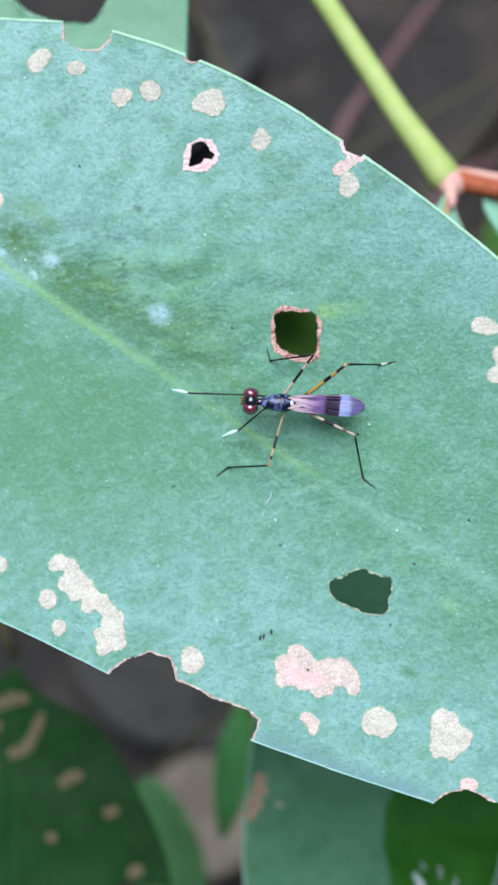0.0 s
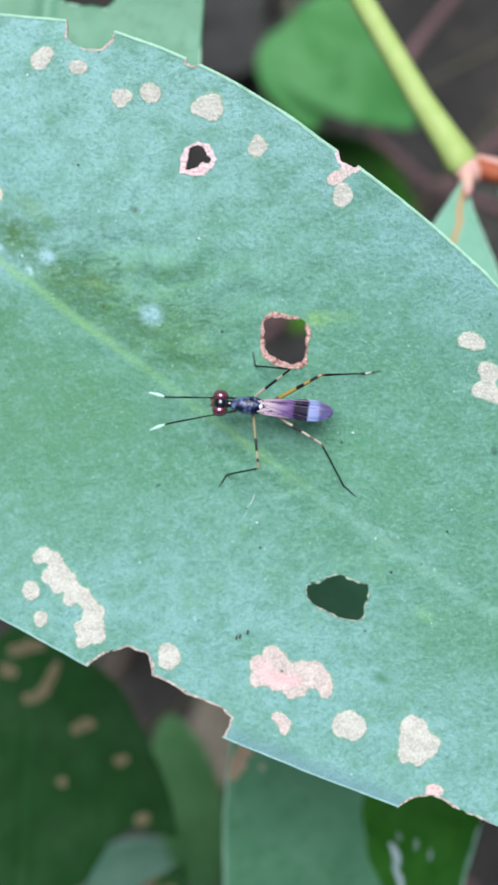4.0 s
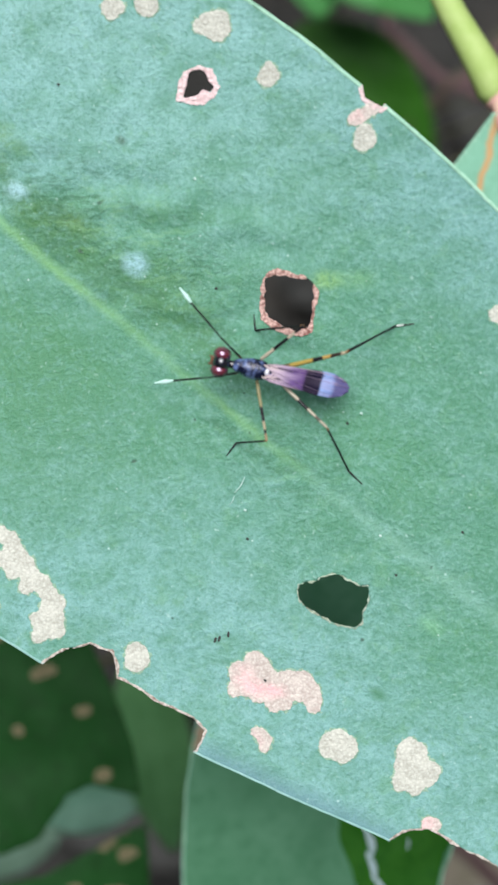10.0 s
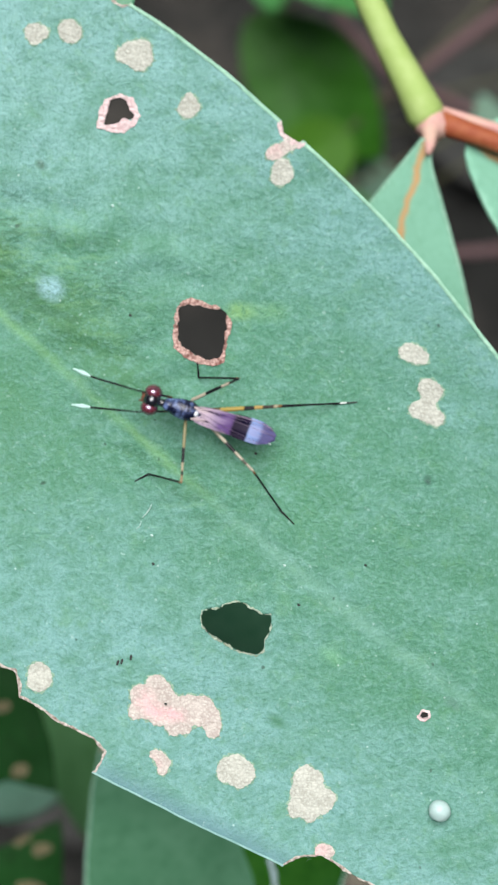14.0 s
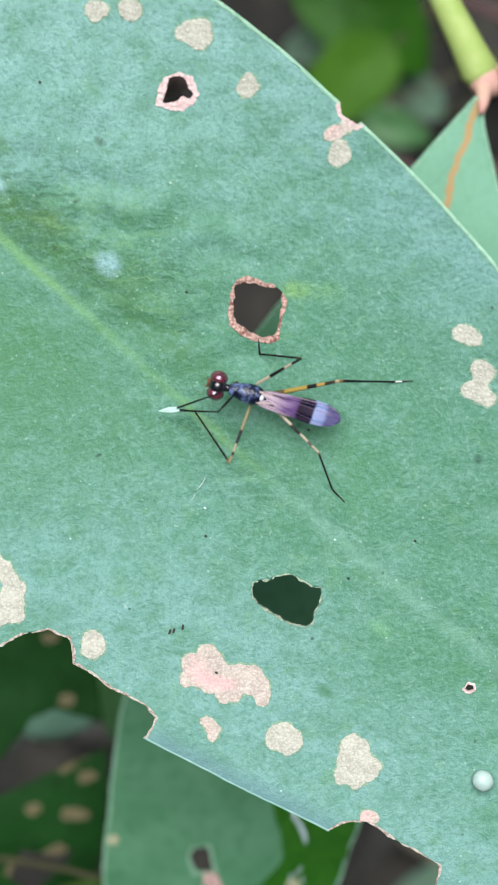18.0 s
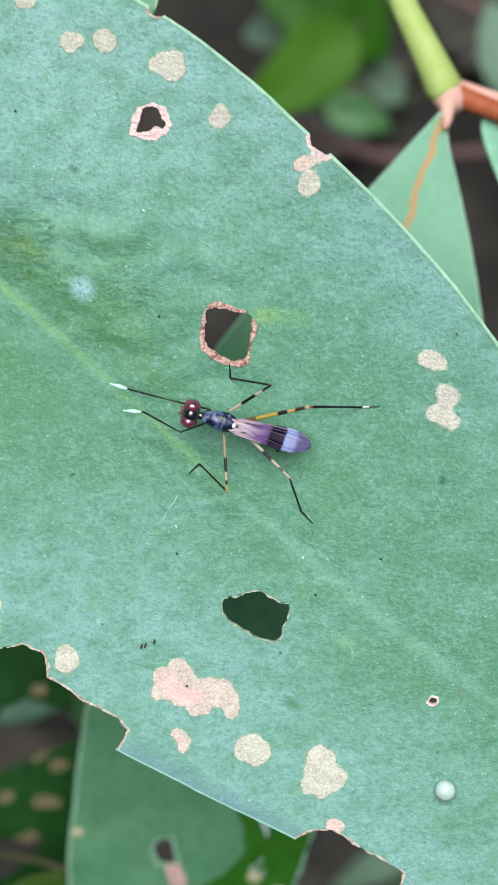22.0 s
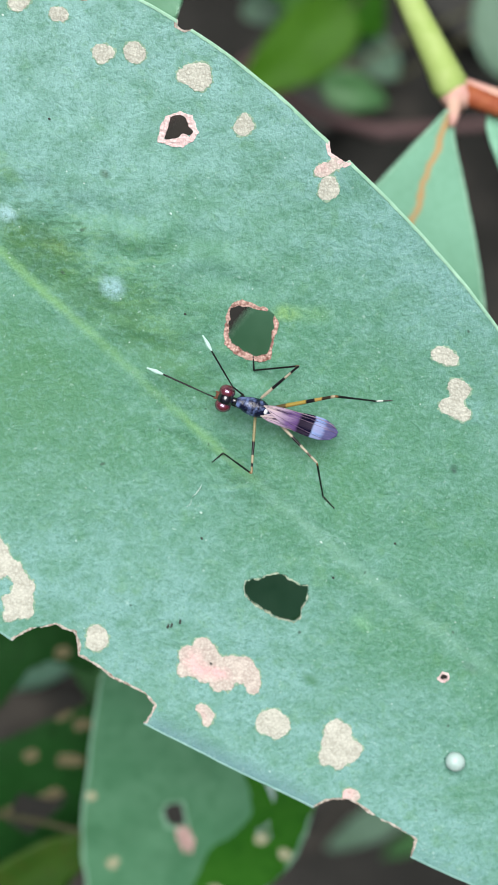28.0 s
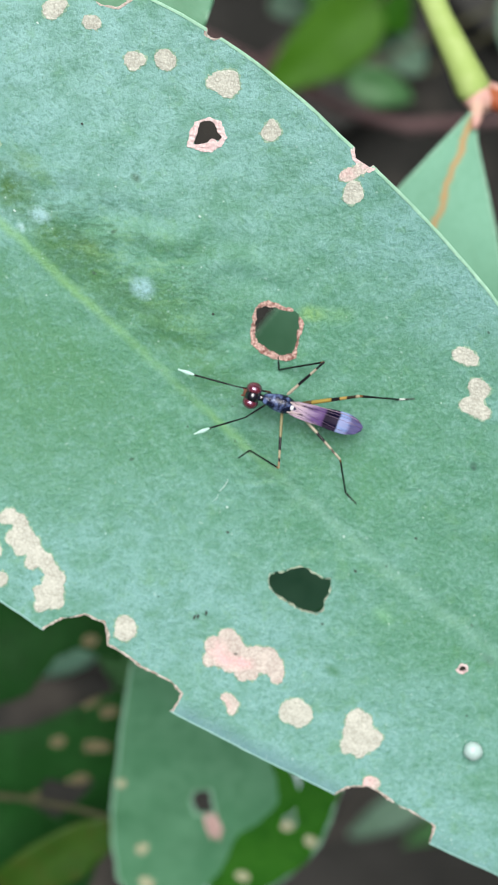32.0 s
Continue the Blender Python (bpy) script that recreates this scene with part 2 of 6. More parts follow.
    col = n.mix(n.math("MULTIPLY", rib, strong), col, (0.17, 0.36, 0.12))
    wide = n.math("MULTIPLY", n.ramp(off, (0.05, 1.0), (1.0, 0.0)), n.ramp(mid, (0.35, 0.4), (0.6, 1.0)))
    col = n.mix(n.math("MULTIPLY", wide, n.ramp(along, (0.48, 0.0), (0.54, 0.26), (0.70, 0.24), (0.85, 0.12))), col, (0.225, 0.40, 0.36))
    # faint side veins
    side = n.math("ADD", n.math("MULTIPLY", x, 0.55), n.math("MULTIPLY", n.math("ABSOLUTE", n.math("SUBTRACT", y, 1.2)), -1.0))
    wave = n.math("ABSOLUTE", n.math("SINE", n.math("MULTIPLY", side, 1.1)))
    col = n.mix(n.math("MULTIPLY", n.ramp(wave, (0.0, 1.0), (0.13, 0.0)), 0.09), col, (0.16, 0.36, 0.24))
    # dark pin specks, and white flecks painted for tiny specular sparkles
    dots = n.cells(0.30, vec=n.warp(2.5, 0.3))
    col = n.mix(n.math("MULTIPLY", n.ramp(dots, (0.022, 1.0), (0.045, 0.0)), 0.75), col, (0.02, 0.05, 0.03))
    flecks = n.cells(0.62, vec=n.stretch(1, 1, 1, 30, (3.3, 7.7, 0)))
    col = n.mix(n.math("MULTIPLY", n.ramp(flecks, (0.02, 1.0), (0.05, 0.0)), 0.6), col, (0.5, 0.64, 0.60))
    # glints of wax painted as pale dots, and darker pores
    sparkle = n.cells(1.9, vec=n.warp(0.8, 1.3))
    col = n.mix(n.math("MULTIPLY", n.ramp(sparkle, (0.05, 1.0), (0.20, 0.0)), n.ramp(n.noise(0.7, 3), (0.45, 0.0), (0.65, 0.55))), col, (0.36, 0.52, 0.47))
    pore = n.cells(2.3, vec=n.stretch(1, 1, 1, 20, (1.7, 4.1, 0)))
    col = n.mix(n.math("MULTIPLY", n.ramp(pore, (0.05, 1.0), (0.22, 0.0)), n.ramp(n.noise(0.9, 3), (0.45, 0.0), (0.65, 0.5))), col, (0.045, 0.15, 0.09))
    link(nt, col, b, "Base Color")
    link(nt, n.ramp(grain, (0.35, 0.40), (0.65, 0.58)), b, "Roughness")
    h = n.math("ADD", n.math("MULTIPLY", grain, 0.65), n.math("MULTIPLY", fine, 0.22))
    h = n.math("ADD", h, n.math("MULTIPLY", n.noise(0.9, 4, 0.6, n.stretch(1.3, 1.0, 1.0, 60, vec=v)), 0.85))
    n.bump(b, h, 0.66, 0.32 * MM)
    return m


def blotch_material(name, base, dark, pink=(), rough=(0.15, 0.75)):
    m, nt, b = material(name, base, 1.02, 0.2)
    n = Net(nt)
    cells = n.cells(5.2, vec=n.warp(0.22, 4))
    col = n.mix(n.ramp(cells, (rough[0], 0.0), (rough[1], 1.0)), base, dark)
    net = n.cells(3.9, "DISTANCE_TO_EDGE", n.warp(0.3, 3))
    col = n.mix(n.math("MULTIPLY", n.ramp(net, (0.02, 1.0), (0.11, 0.0)), 0.32), col, tuple(c * 0.75 for c in dark))
    col = n.mix(n.math("MULTIPLY", n.ramp(n.noise(1.1, 3), (0.45, 0.0), (0.6, 1.0)), 0.3), col, tuple(min(1, c * 1.25) for c in base))
    for x, y, rx, ry, k in pink:
        s = n.math("MULTIPLY", n.spot(x, y, rx, ry, 20, (0.1, 1.0), n.warp(0.7, 1.6)), n.ramp(n.noise(2.2, 3), (0.35, 0.3), (0.6, 1.0)))
        col = n.mix(n.math("MULTIPLY", s, k), col, (0.72, 0.37, 0.39))
    link(nt, col, b, "Base Color")
    n.bump(b, n.math("SUBTRACT", n.math("MULTIPLY", net, 1.5), n.math("MULTIPLY", n.noise(9, 3), 0.25)), 0.5, 0.10 * MM)
    return m


def simple(name, a, c, scale=1.0, rough=0.5, bump=0.3, dist=0.1, spec=0.4, at=(0.35, 0.65)):
    """Two tones over a noise, with a fine relief."""
    m, nt, b = material(name, a, rough, spec)
    n = Net(nt)
    f = n.noise(scale, 5, 0.65)
    col = n.mix(n.ramp(f, (at[0], 0.0), (at[1], 1.0)), a, c)
    col = n.mix(0.25, col, n.ramp(n.noise(scale * 6, 3), (0.3, a), (0.7, c)))
    link(nt, col, b, "Base Color")
    n.bump(b, n.noise(scale * 4, 4), bump, dist * MM)
    return m


M_LEAF = leaf_material()
M_MARGIN = simple("pale_leaf_margin", (0.20, 0.40, 0.27), (0.33, 0.54, 0.40), 1.5, 0.5, 0.2, 0.05)
M_LOWMARGIN = simple("bluish_leaf_margin", (0.15, 0.30, 0.26), (0.22, 0.39, 0.35), 1.5, 0.45, 0.2, 0.05)
M_TAN = blotch_material("dry_leaf_scar", (0.495, 0.50, 0.435), (0.36, 0.36, 0.305), rough=(0.12, 0.75))
M_PINK = blotch_material("pinkish_leaf_scar", (0.53, 0.485, 0.43), (0.40, 0.345, 0.305), ((6.9, -10.9, 1.9, 0.75, 0.85), (7.9, -10.3, 1.1, 0.6, 0.5), (5.7, -10.6, 0.9, 0.7, 0.4), (-10.8, 20.3, 0.7, 0.7, 0.4), (9.0, -13.5, 0.7, 0.7, 0.3), (20.4, -10.9, 1, 1, 0.6), (-30.4, 4.5, 1, 1, 0.6), (24.7, 10.6, 1.5, 1.5, 0.5)), (0.15, 0.7))
M_FADED = blotch_material("faded_leaf_tissue", (0.27, 0.37, 0.27), (0.16, 0.29, 0.20))
M_RIM = blotch_material("corky_brown_rim", (0.52, 0.36, 0.31), (0.17, 0.075, 0.06), rough=(0.2, 0.8))
M_RIMPINK = blotch_material("pale_pink_rim", (0.66, 0.53, 0.52), (0.54, 0.39, 0.38))
M_LOWRIM = blotch_material("pale_dry_rim", (0.36, 0.44, 0.35), (0.22, 0.25, 0.17))
M_EDGE = blotch_material("dry_pale_edge", (0.48, 0.435, 0.385), (0.20, 0.14, 0.11), rough=(0.3, 0.85))


# ---------------------------------------------------------------- shapes cut out of a field
def ripple(x, y, scale, seed=0.0):
    """A smooth uneven field between about -1 and 1."""
    s = 0
    for k, (a, w) in enumerate(((1.0, 1.0), (0.55, 2.17), (0.3, 4.31))):
        p = seed * 3.1 + k * 1.7
        s = s + a * np.sin(x * w / scale + 1.3 * np.sin(y * w * 0.83 / scale + p) + p) * np.cos(y * w / scale - 0.9 * np.sin(x * w * 0.71 / scale + 2 * p))
    return s / 1.3


def polygon_field(points):
    """Signed distance to a closed outline: negative inside."""
    pts = np.array(points, float)

    def field(x, y):
        d, s = np.full(np.shape(x), 1e9), np.ones(np.shape(x))
        for (ax, ay), (bx, by) in zip(pts, np.roll(pts, 1, 0)):
            ex, ey, wx, wy = bx - ax, by - ay, x - ax, y - ay
            k = np.clip((wx * ex + wy * ey) / (ex * ex + ey * ey), 0, 1)
            d = np.minimum(d, (wx - ex * k) ** 2 + (wy - ey * k) ** 2)
            c = np.stack([y >= ay, y < by, ex * wy > ey * wx])
            s = np.where(c.all(0) | (~c).all(0), -s, s)
        return s * np.sqrt(d)

    return field


def lobes_field(lobes, rough=0.12, scale=0.35, seed=0.0):
    """A ragged blot made of round lobes (x, y, radius)."""

    def field(x, y):
        d = np.full(np.shape(x), 1e9)
        for cx, cy, r in lobes:
            e = np.hypot(x - cx, y - cy) - r
            h = np.clip(0.5 + 0.5 * (d - e) / 0.4, 0, 1)
            d = d * (1 - h) + e * h - 0.4 * h * (1 - h) * (d < 100)
        return d + rough * ripple(x, y, scale, seed)

    return field


def cut_sheet(field, box, cell, height, thick):
    """A sheet of that thickness over the part of the box where the field is negative. height(x, y): its upper side."""
    x0, y0, x1, y1 = box
    nx, ny = int((x1 - x0) / cell) + 2, int((y1 - y0) / cell) + 2
    gx, gy = np.meshgrid(x0 + np.arange(nx) * cell, y0 + np.arange(ny) * cell)
    f = field(gx, gy).ravel()
    f = np.where(np.abs(f) < 1e-6, 1e-6, f)
    px, py = gx.ravel(), gy.ravel()
    k = (np.arange(ny - 1)[:, None] * nx + np.arange(nx - 1)).ravel()
    tri = np.concatenate([np.stack([k, k + 1, k + nx + 1], 1), np.stack([k, k + nx + 1, k + nx], 1)])
    count = (f[tri] < 0).sum(1)
    whole, part = tri[count == 3], tri[(count == 1) | (count == 2)]
    extra, at, faces = [], {}, []

    def cross(a, b):
        key = (min(a, b), max(a, b))
        if key not in at:
            t = f[key[0]] / (f[key[0]] - f[key[1]])
            at[key] = len(px) + len(extra)
            extra.append((px[key[0]] + t * (px[key[1]] - px[key[0]]), py[key[0]] + t * (py[key[1]] - py[key[0]])))
        return at[key]

    for a, b, c in part.tolist():
        for _ in range(3):
            if (f[a] < 0) != (f[b] < 0) and (f[a] < 0) != (f[c] < 0):
                break
            a, b, c = b, c, a
        ab, ac = cross(a, b), cross(a, c)
        if f[a] < 0:
            faces.append((a, ab, ac))
        else:
            faces += [(ab, b, c), (ab, c, ac)]
    faces = np.concatenate([whole, np.array(faces, int).reshape(-1, 3)])
    ex = np.array(extra).reshape(-1, 2)
    allx, ally = np.concatenate([px, ex[:, 0]]), np.concatenate([py, ex[:, 1]])
    used, inv = np.unique(faces, return_inverse=True)
    faces = inv.reshape(-1, 3)
    ux, uy = allx[used], ally[used]
    top = height(ux, uy)
    n = len(ux)
    edges = np.concatenate([faces[:, [0, 1]], faces[:, [1, 2]], faces[:, [2, 0]]])
    code = edges[:, 0].astype(np.int64) * n + edges[:, 1]
    back = edges[:, 1].astype(np.int64) * n + edges[:, 0]
    rim = edges[~np.isin(code, back)]
    verts = np.concatenate([np.stack([ux, uy, top], 1), np.stack([ux, uy, top - thick], 1)]) * MM
    side = np.concatenate([np.stack([rim[:, 1], rim[:, 0], rim[:, 0] + n], 1), np.stack([rim[:, 1], rim[:, 0] + n, rim[:, 1] + n], 1)])
    return verts, np.concatenate([faces, faces[:, ::-1] + n, side]), len(faces)


def sheet_mesh(name, mat, *args):
    verts, faces, n = cut_sheet(*args)
    me = bpy.data.meshes.new(name)
    me.vertices.add(len(verts))
    me.vertices.foreach_set("co", verts.ravel())
    me.loops.add(len(faces) * 3)
    me.loops.foreach_set("vertex_index", faces.ravel())
    me.polygons.add(len(faces))
    me.polygons.foreach_set("loop_start", np.arange(len(faces)) * 3)
    smooth = np.zeros(len(faces), bool)
    smooth[: 2 * n] = True
    me.polygons.foreach_set("use_smooth", smooth)
    me.update()
    me.validate()
    me.materials.append(mat)
    return me


def part_of(parent, name, me, label="", at=None):
    ob = new(name, me)
    ob.parent = parent
    if at is not None:
        ob.matrix_basis = at
    if label:
        ob["label"] = label
    return ob


def part(name, bm, mat, parent, label="", smooth=True):
    """One bmesh as one mesh object under a thing or a part."""
    me = bpy.data.meshes.new(name)
    bm.to_mesh(me)
    bm.free()
    me.materials.append(mat)
    if smooth:
        me.polygons.foreach_set("use_smooth", np.ones(len(me.polygons), bool))
    return part_of(parent, name, me, label)


# ---------------------------------------------------------------- soil
def soil():
    m, nt, b = material("dark_soil", (0.05, 0.04, 0.035), 0.9, 0.2)
    n = Net(nt, 1.0)
    a = n.noise(9, 6, 0.65)
    col = n.mix(n.ramp(a, (0.35, 0.0), (0.65, 1.0)), (0.013, 0.0135, 0.012), (0.036, 0.035, 0.032))
    col = n.mix(n.math("MULTIPLY", n.ramp(n.noise(40, 4), (0.5, 0.0), (0.62, 1.0)), 0.5), col, (0.062, 0.055, 0.046))
    link(nt, col, b, "Base Color")
    n.bump(b, n.noise(60, 5), 0.8, 0.01)
    bm = bmesh.new()
    ring = [1.0, 4.0, 20.0, 300.0, 3000.0]
    step = 0.08
    k = int(1.2 / step)
    grid = {}
    for i in range(-k, k + 1):
        for j in range(-k, k + 1):
            x, y = i * step, j * step
            grid[i, j] = bm.verts.new((x, y, 0.012 * noise.noise((x * 6, y * 6, 0)) if max(abs(i), abs(j)) < k else 0.0))
    for i in range(-k, k):
        for j in range(-k, k):
            bm.faces.new((grid[i, j], grid[i + 1, j], grid[i + 1, j + 1], grid[i, j + 1]))
    edge = [(i, -k) for i in range(-k, k)] + [(k, j) for j in range(-k, k)] + [(i, k) for i in range(k, -k, -1)] + [(-k, j) for j in range(k, -k, -1)]
    inner = [grid[e] for e in edge]
    for r in ring[1:]:
        outer = []
        for e in edge:
            d = Vector((e[0], e[1], 0)).normalized() * r
            outer.append(bm.verts.new((d.x, d.y, 0)))
        for a in range(len(edge)):
            c = (a + 1) % len(edge)
            bm.faces.new((inner[a], outer[a], outer[c], inner[c]))
        inner = outer
    bmesh.ops.recalc_face_normals(bm, faces=bm.faces)
    me = bpy.data.meshes.new("ground")
    bm.to_mesh(me)
    bm.free()
    me.materials.append(m)
    me.polygons.foreach_set("use_smooth", np.ones(len(me.polygons), bool))
    tagged(new("ground", me), "dark bare soil in the shade under the shrub", "soil", kind="structure")


soil()


def undergrowth_wall():
    """Unseen dark undergrowth added to close the place around and shade the low light."""
    m, nt, b = material("unseen_undergrowth", (0.03, 0.08, 0.02), 0.7, 0.2)
    n = Net(nt, 1.0)
    col = n.mix(n.ramp(n.noise(7, 5), (0.35, 0.0), (0.65, 1.0)), (0.012, 0.03, 0.010), (0.05, 0.11, 0.03))
    link(nt, n.mix(n.ramp(n.cells(22), (0.1, 0.0), (0.5, 0.6)), col, (0.02, 0.05, 0.015)), b, "Base Color")
    n.bump(b, n.cells(22), 0.8, 0.03)
    bm = bmesh.new()
    rows = []
    for z in (-0.05, 0.3, 0.6, 0.9, 1.15, 1.3):
        row = []
        for k in range(64):
            a = 2 * math.pi * k / 64
            r = 1.55 + 0.16 * noise.noise((3 * math.cos(a), 3 * math.sin(a), z * 3)) - 0.1 * z
            row.append(bm.verts.new((r * math.cos(a), r * math.sin(a), z * (1.2 - 0.4 * math.sin(a) + 0.12 * noise.noise((5 * math.cos(a), 5 * math.sin(a), 7))))))
        outer = [bm.verts.new(v.co * 1.25) for v in row] if z == 1.3 else None
        rows.append(row)
    rows.append(outer)
    rows.append([bm.verts.new((v.co.x, v.co.y, -0.05)) for v in outer])
    for a, c in zip(rows, rows[1:]):
        for k in range(64):
            bm.faces.new((a[k], a[(k + 1) % 64], c[(k + 1) % 64], c[k]))
    bmesh.ops.recalc_face_normals(bm, faces=bm.faces)
    me = bpy.data.meshes.new("backdrop")
    bm.to_mesh(me)
    bm.free()
    me.materials.append(m)
    me.polygons.foreach_set("use_smooth", np.ones(len(me.polygons), bool))
    tagged(new("backdrop", me), "unseen wall of dark green undergrowth, added to block low light", "undergrowth", kind="structure")


undergrowth_wall()


# ---------------------------------------------------------------- the big leaf
LEAF_POSE = pose(1.0 * MM, 2.0 * MM, LEAF_Z, 0, 0, -34)


def leaf_top(x, y):
    """Upper side of the big leaf in millimetres: a shallow trough with a sunken midrib."""
    rib = y - 1.25 - 0.002 * np.maximum(x + 5, 0) ** 2
    fold = np.exp(-(((x + 14) / 12) ** 2 + ((y - 6.5) / 6.0) ** 2)) * np.sin((0.82 * x - 0.57 * y) * 1.9 + 1.2 * np.sin(0.5 * x + 0.8 * y)) * (0.6 + 0.4 * np.sin(0.9 * y - 0.4 * x))
    return -0.9 + 0.0042 * y * y + 0.2 * fold - 0.06 * np.exp(-((rib / 0.45) ** 2)) + 0.10 * ripple(x, y, 4.0, 2.0)


UPPER = ((-62, 1.6), (-57, 3.2), (-51, 7.0), (-44, 11.8), (-36.2, 16.0), (-33.5, 17.6), (-27.5, 19.8), (-23.5, 20.75), (-18, 21.4), (-12, 21.5), (-5, 21.35), (1, 20.8), (5, 20.15), (12, 18.6), (20, 16.2), (30, 12.4), (42, 7.2), (53, 3.0), (60, 1.3))
LOWER = ((-62, 0.4), (-57, -1.8), (-51, -8.0), (-42, -15.6), (-32, -20.0), (-22, -20.9), (-13.4, -19.85), (-9, -19.2), (-4.7, -18.6), (6.2, -16.85), (13, -15.1), (19.3, -13.35), (26.7, -11.45), (29.5, -10.6), (42, -6.2), (53, -1.4), (60, 0.9))


def outline(points):
    """A smooth curve through a few points of an edge."""
    px, py = np.array(points).T
    slope = np.gradient(py, px)

    def edge(x):
        k = np.clip(np.searchsorted(px, x) - 1, 0, len(px) - 2)
        h = px[k + 1] - px[k]
        t = np.clip((x - px[k]) / h, 0, 1)
        return ((2 * t**3 - 3 * t**2 + 1) * py[k] + (t**3 - 2 * t**2 + t) * h * slope[k] + (-2 * t**3 + 3 * t**2) * py[k + 1] + (t**3 - t**2) * h * slope[k + 1])

    return edge


BITES = {
    "top_bite": ((-33.5, 19.5), (-33.45, 17.9), (-32.6, 16.75), (-31.9, 16.55), (-31.0, 16.75), (-30.0, 17.45), (-29.75, 18.4), (-30.1, 19.2), (-30.4, 21.5)),
    "small_bite": ((-25.0, 22.0), (-24.9, 20.9), (-24.5, 20.15), (-23.9, 20.25), (-23.55, 20.75), (-23.4, 22.0)),
    "right_bite": ((-12.15, 22.6), (-11.95, 21.35), (-11.5, 20.95), (-10.9, 21.15), (-10.25, 21.2), (-10.0, 22.6)),
    "long_bite": ((-5.1, -20.5), (-4.6, -18.2), (-4.3, -17.1), (-3.2, -15.8), (-1.9, -15.35), (-1.05, -15.85), (-0.6, -16.35), (0.8, -16.05), (2.4, -15.9), (4.7, -15.25), (5.75, -15.4), (5.95, -16.0), (6.1, -16.75), (5.6, -19.5)),
    "low_bite": ((18.9, -15.5), (19.1, -13.2), (19.4, -12.4), (20.4, -11.25), (23.0, -10.85), (24.8, -10.4), (26.1, -10.25), (26.45, -10.9), (26.75, -11.5), (26.3, -14.0)),
}
HOLES = {
    "small_hole": ((-20.88, 15.46), (-20.5, 16.09), (-19.98, 16.17), (-19.54, 15.87), (-19.04, 15.87), (-19.02, 15.37), (-19.45, 15.19), (-19.54, 14.77), (-20.16, 14.0), (-20.51, 14.86)),
    "square_hole": ((-9.28, 8.81), (-9.08, 9.2), (-8.52, 9.63), (-7.72, 10.03), (-7.24, 10.44), (-6.82, 10.42), (-6.15, 9.81), (-5.9, 9.21), (-5.42, 8.58), (-5.28, 8.04), (-5.77, 7.47), (-6.51, 7.18), (-7.31, 7.05), (-7.99, 7.18), (-8.63, 7.87)),
    "low_hole": ((4.62, -4.97), (4.43, -4.66), (4.77, -4.18), (5.19, -3.79), (5.28, -3.33), (5.61, -2.8), (6.08, -2.52), (6.46, -2.48), (7.15, -2.26), (7.45, -2.3), (7.89, -1.94), (8.21, -2.28), (8.53, -2.79), (8.68, -3.4), (9.05, -4.02), (8.88, -4.5), (8.27, -4.86), (7.64, -5.13), (6.82, -5.26), (5.94, -5.44), (5.1, -5.38)),
    "pin_hole": ((19.15, -0.55), (19.1, -0.15), (19.4, 0.05), (19.65, -0.2), (19.5, -0.5)),
}
# outer edges of the dead tissue round two of the holes
RIMS = {
    "small_hole": ((-21.09, 15.3), (-20.53, 16.25), (-19.84, 16.54), (-18.74, 16.03), (-18.68, 15.26), (-18.88, 14.56), (-19.58, 14.02), (-20.4, 13.66), (-20.85, 14.42)),
    "square_hole": ((-9.47, 8.63), (-9.42, 9.34), (-9.2, 9.82), (-8.24, 10.15), (-7.63, 10.48), (-6.87, 10.58), (-6.14, 10.34), (-5.78, 9.9), (-5.69, 9.37), (-5.13, 8.6), (-4.83, 8.05), (-5.19, 7.39), (-5.94, 6.89), (-6.98, 6.58), (-7.9, 6.59), (-8.54, 7.17), (-9.07, 7.97)),
}
HOLE_FIELDS = {k: polygon_field(v) for k, v in HOLES.items()}
BITE_FIELDS = {k: polygon_field(v) for k, v in BITES.items()}
UP_EDGE, LOW_EDGE = outline(UPPER), outline(LOWER)


def jag(k):
    return {"square_hole": 0.07, "low_hole": 0.07, "small_hole": 0.05}.get(k, 0.04)


def leaf_field(x, y):
    d = np.maximum(y - UP_EDGE(x), LOW_EDGE(x) - y) + 0.03 * ripple(x, y, 1.5)
    for k, f in HOLE_FIELDS.items():
        d = np.maximum(d, -(f(x, y) + jag(k) * ripple(x, y, 0.22, 1)))
    for k, f in BITE_FIELDS.items():
        d = np.maximum(d, -(f(x, y) + 0.07 * ripple(x, y, 0.25, 2)))
    return d


def lifted(off, rough=0.03, scale=0.2):
    return lambda x, y: leaf_top(x, y) + off + rough * ripple(x, y, scale, 5)


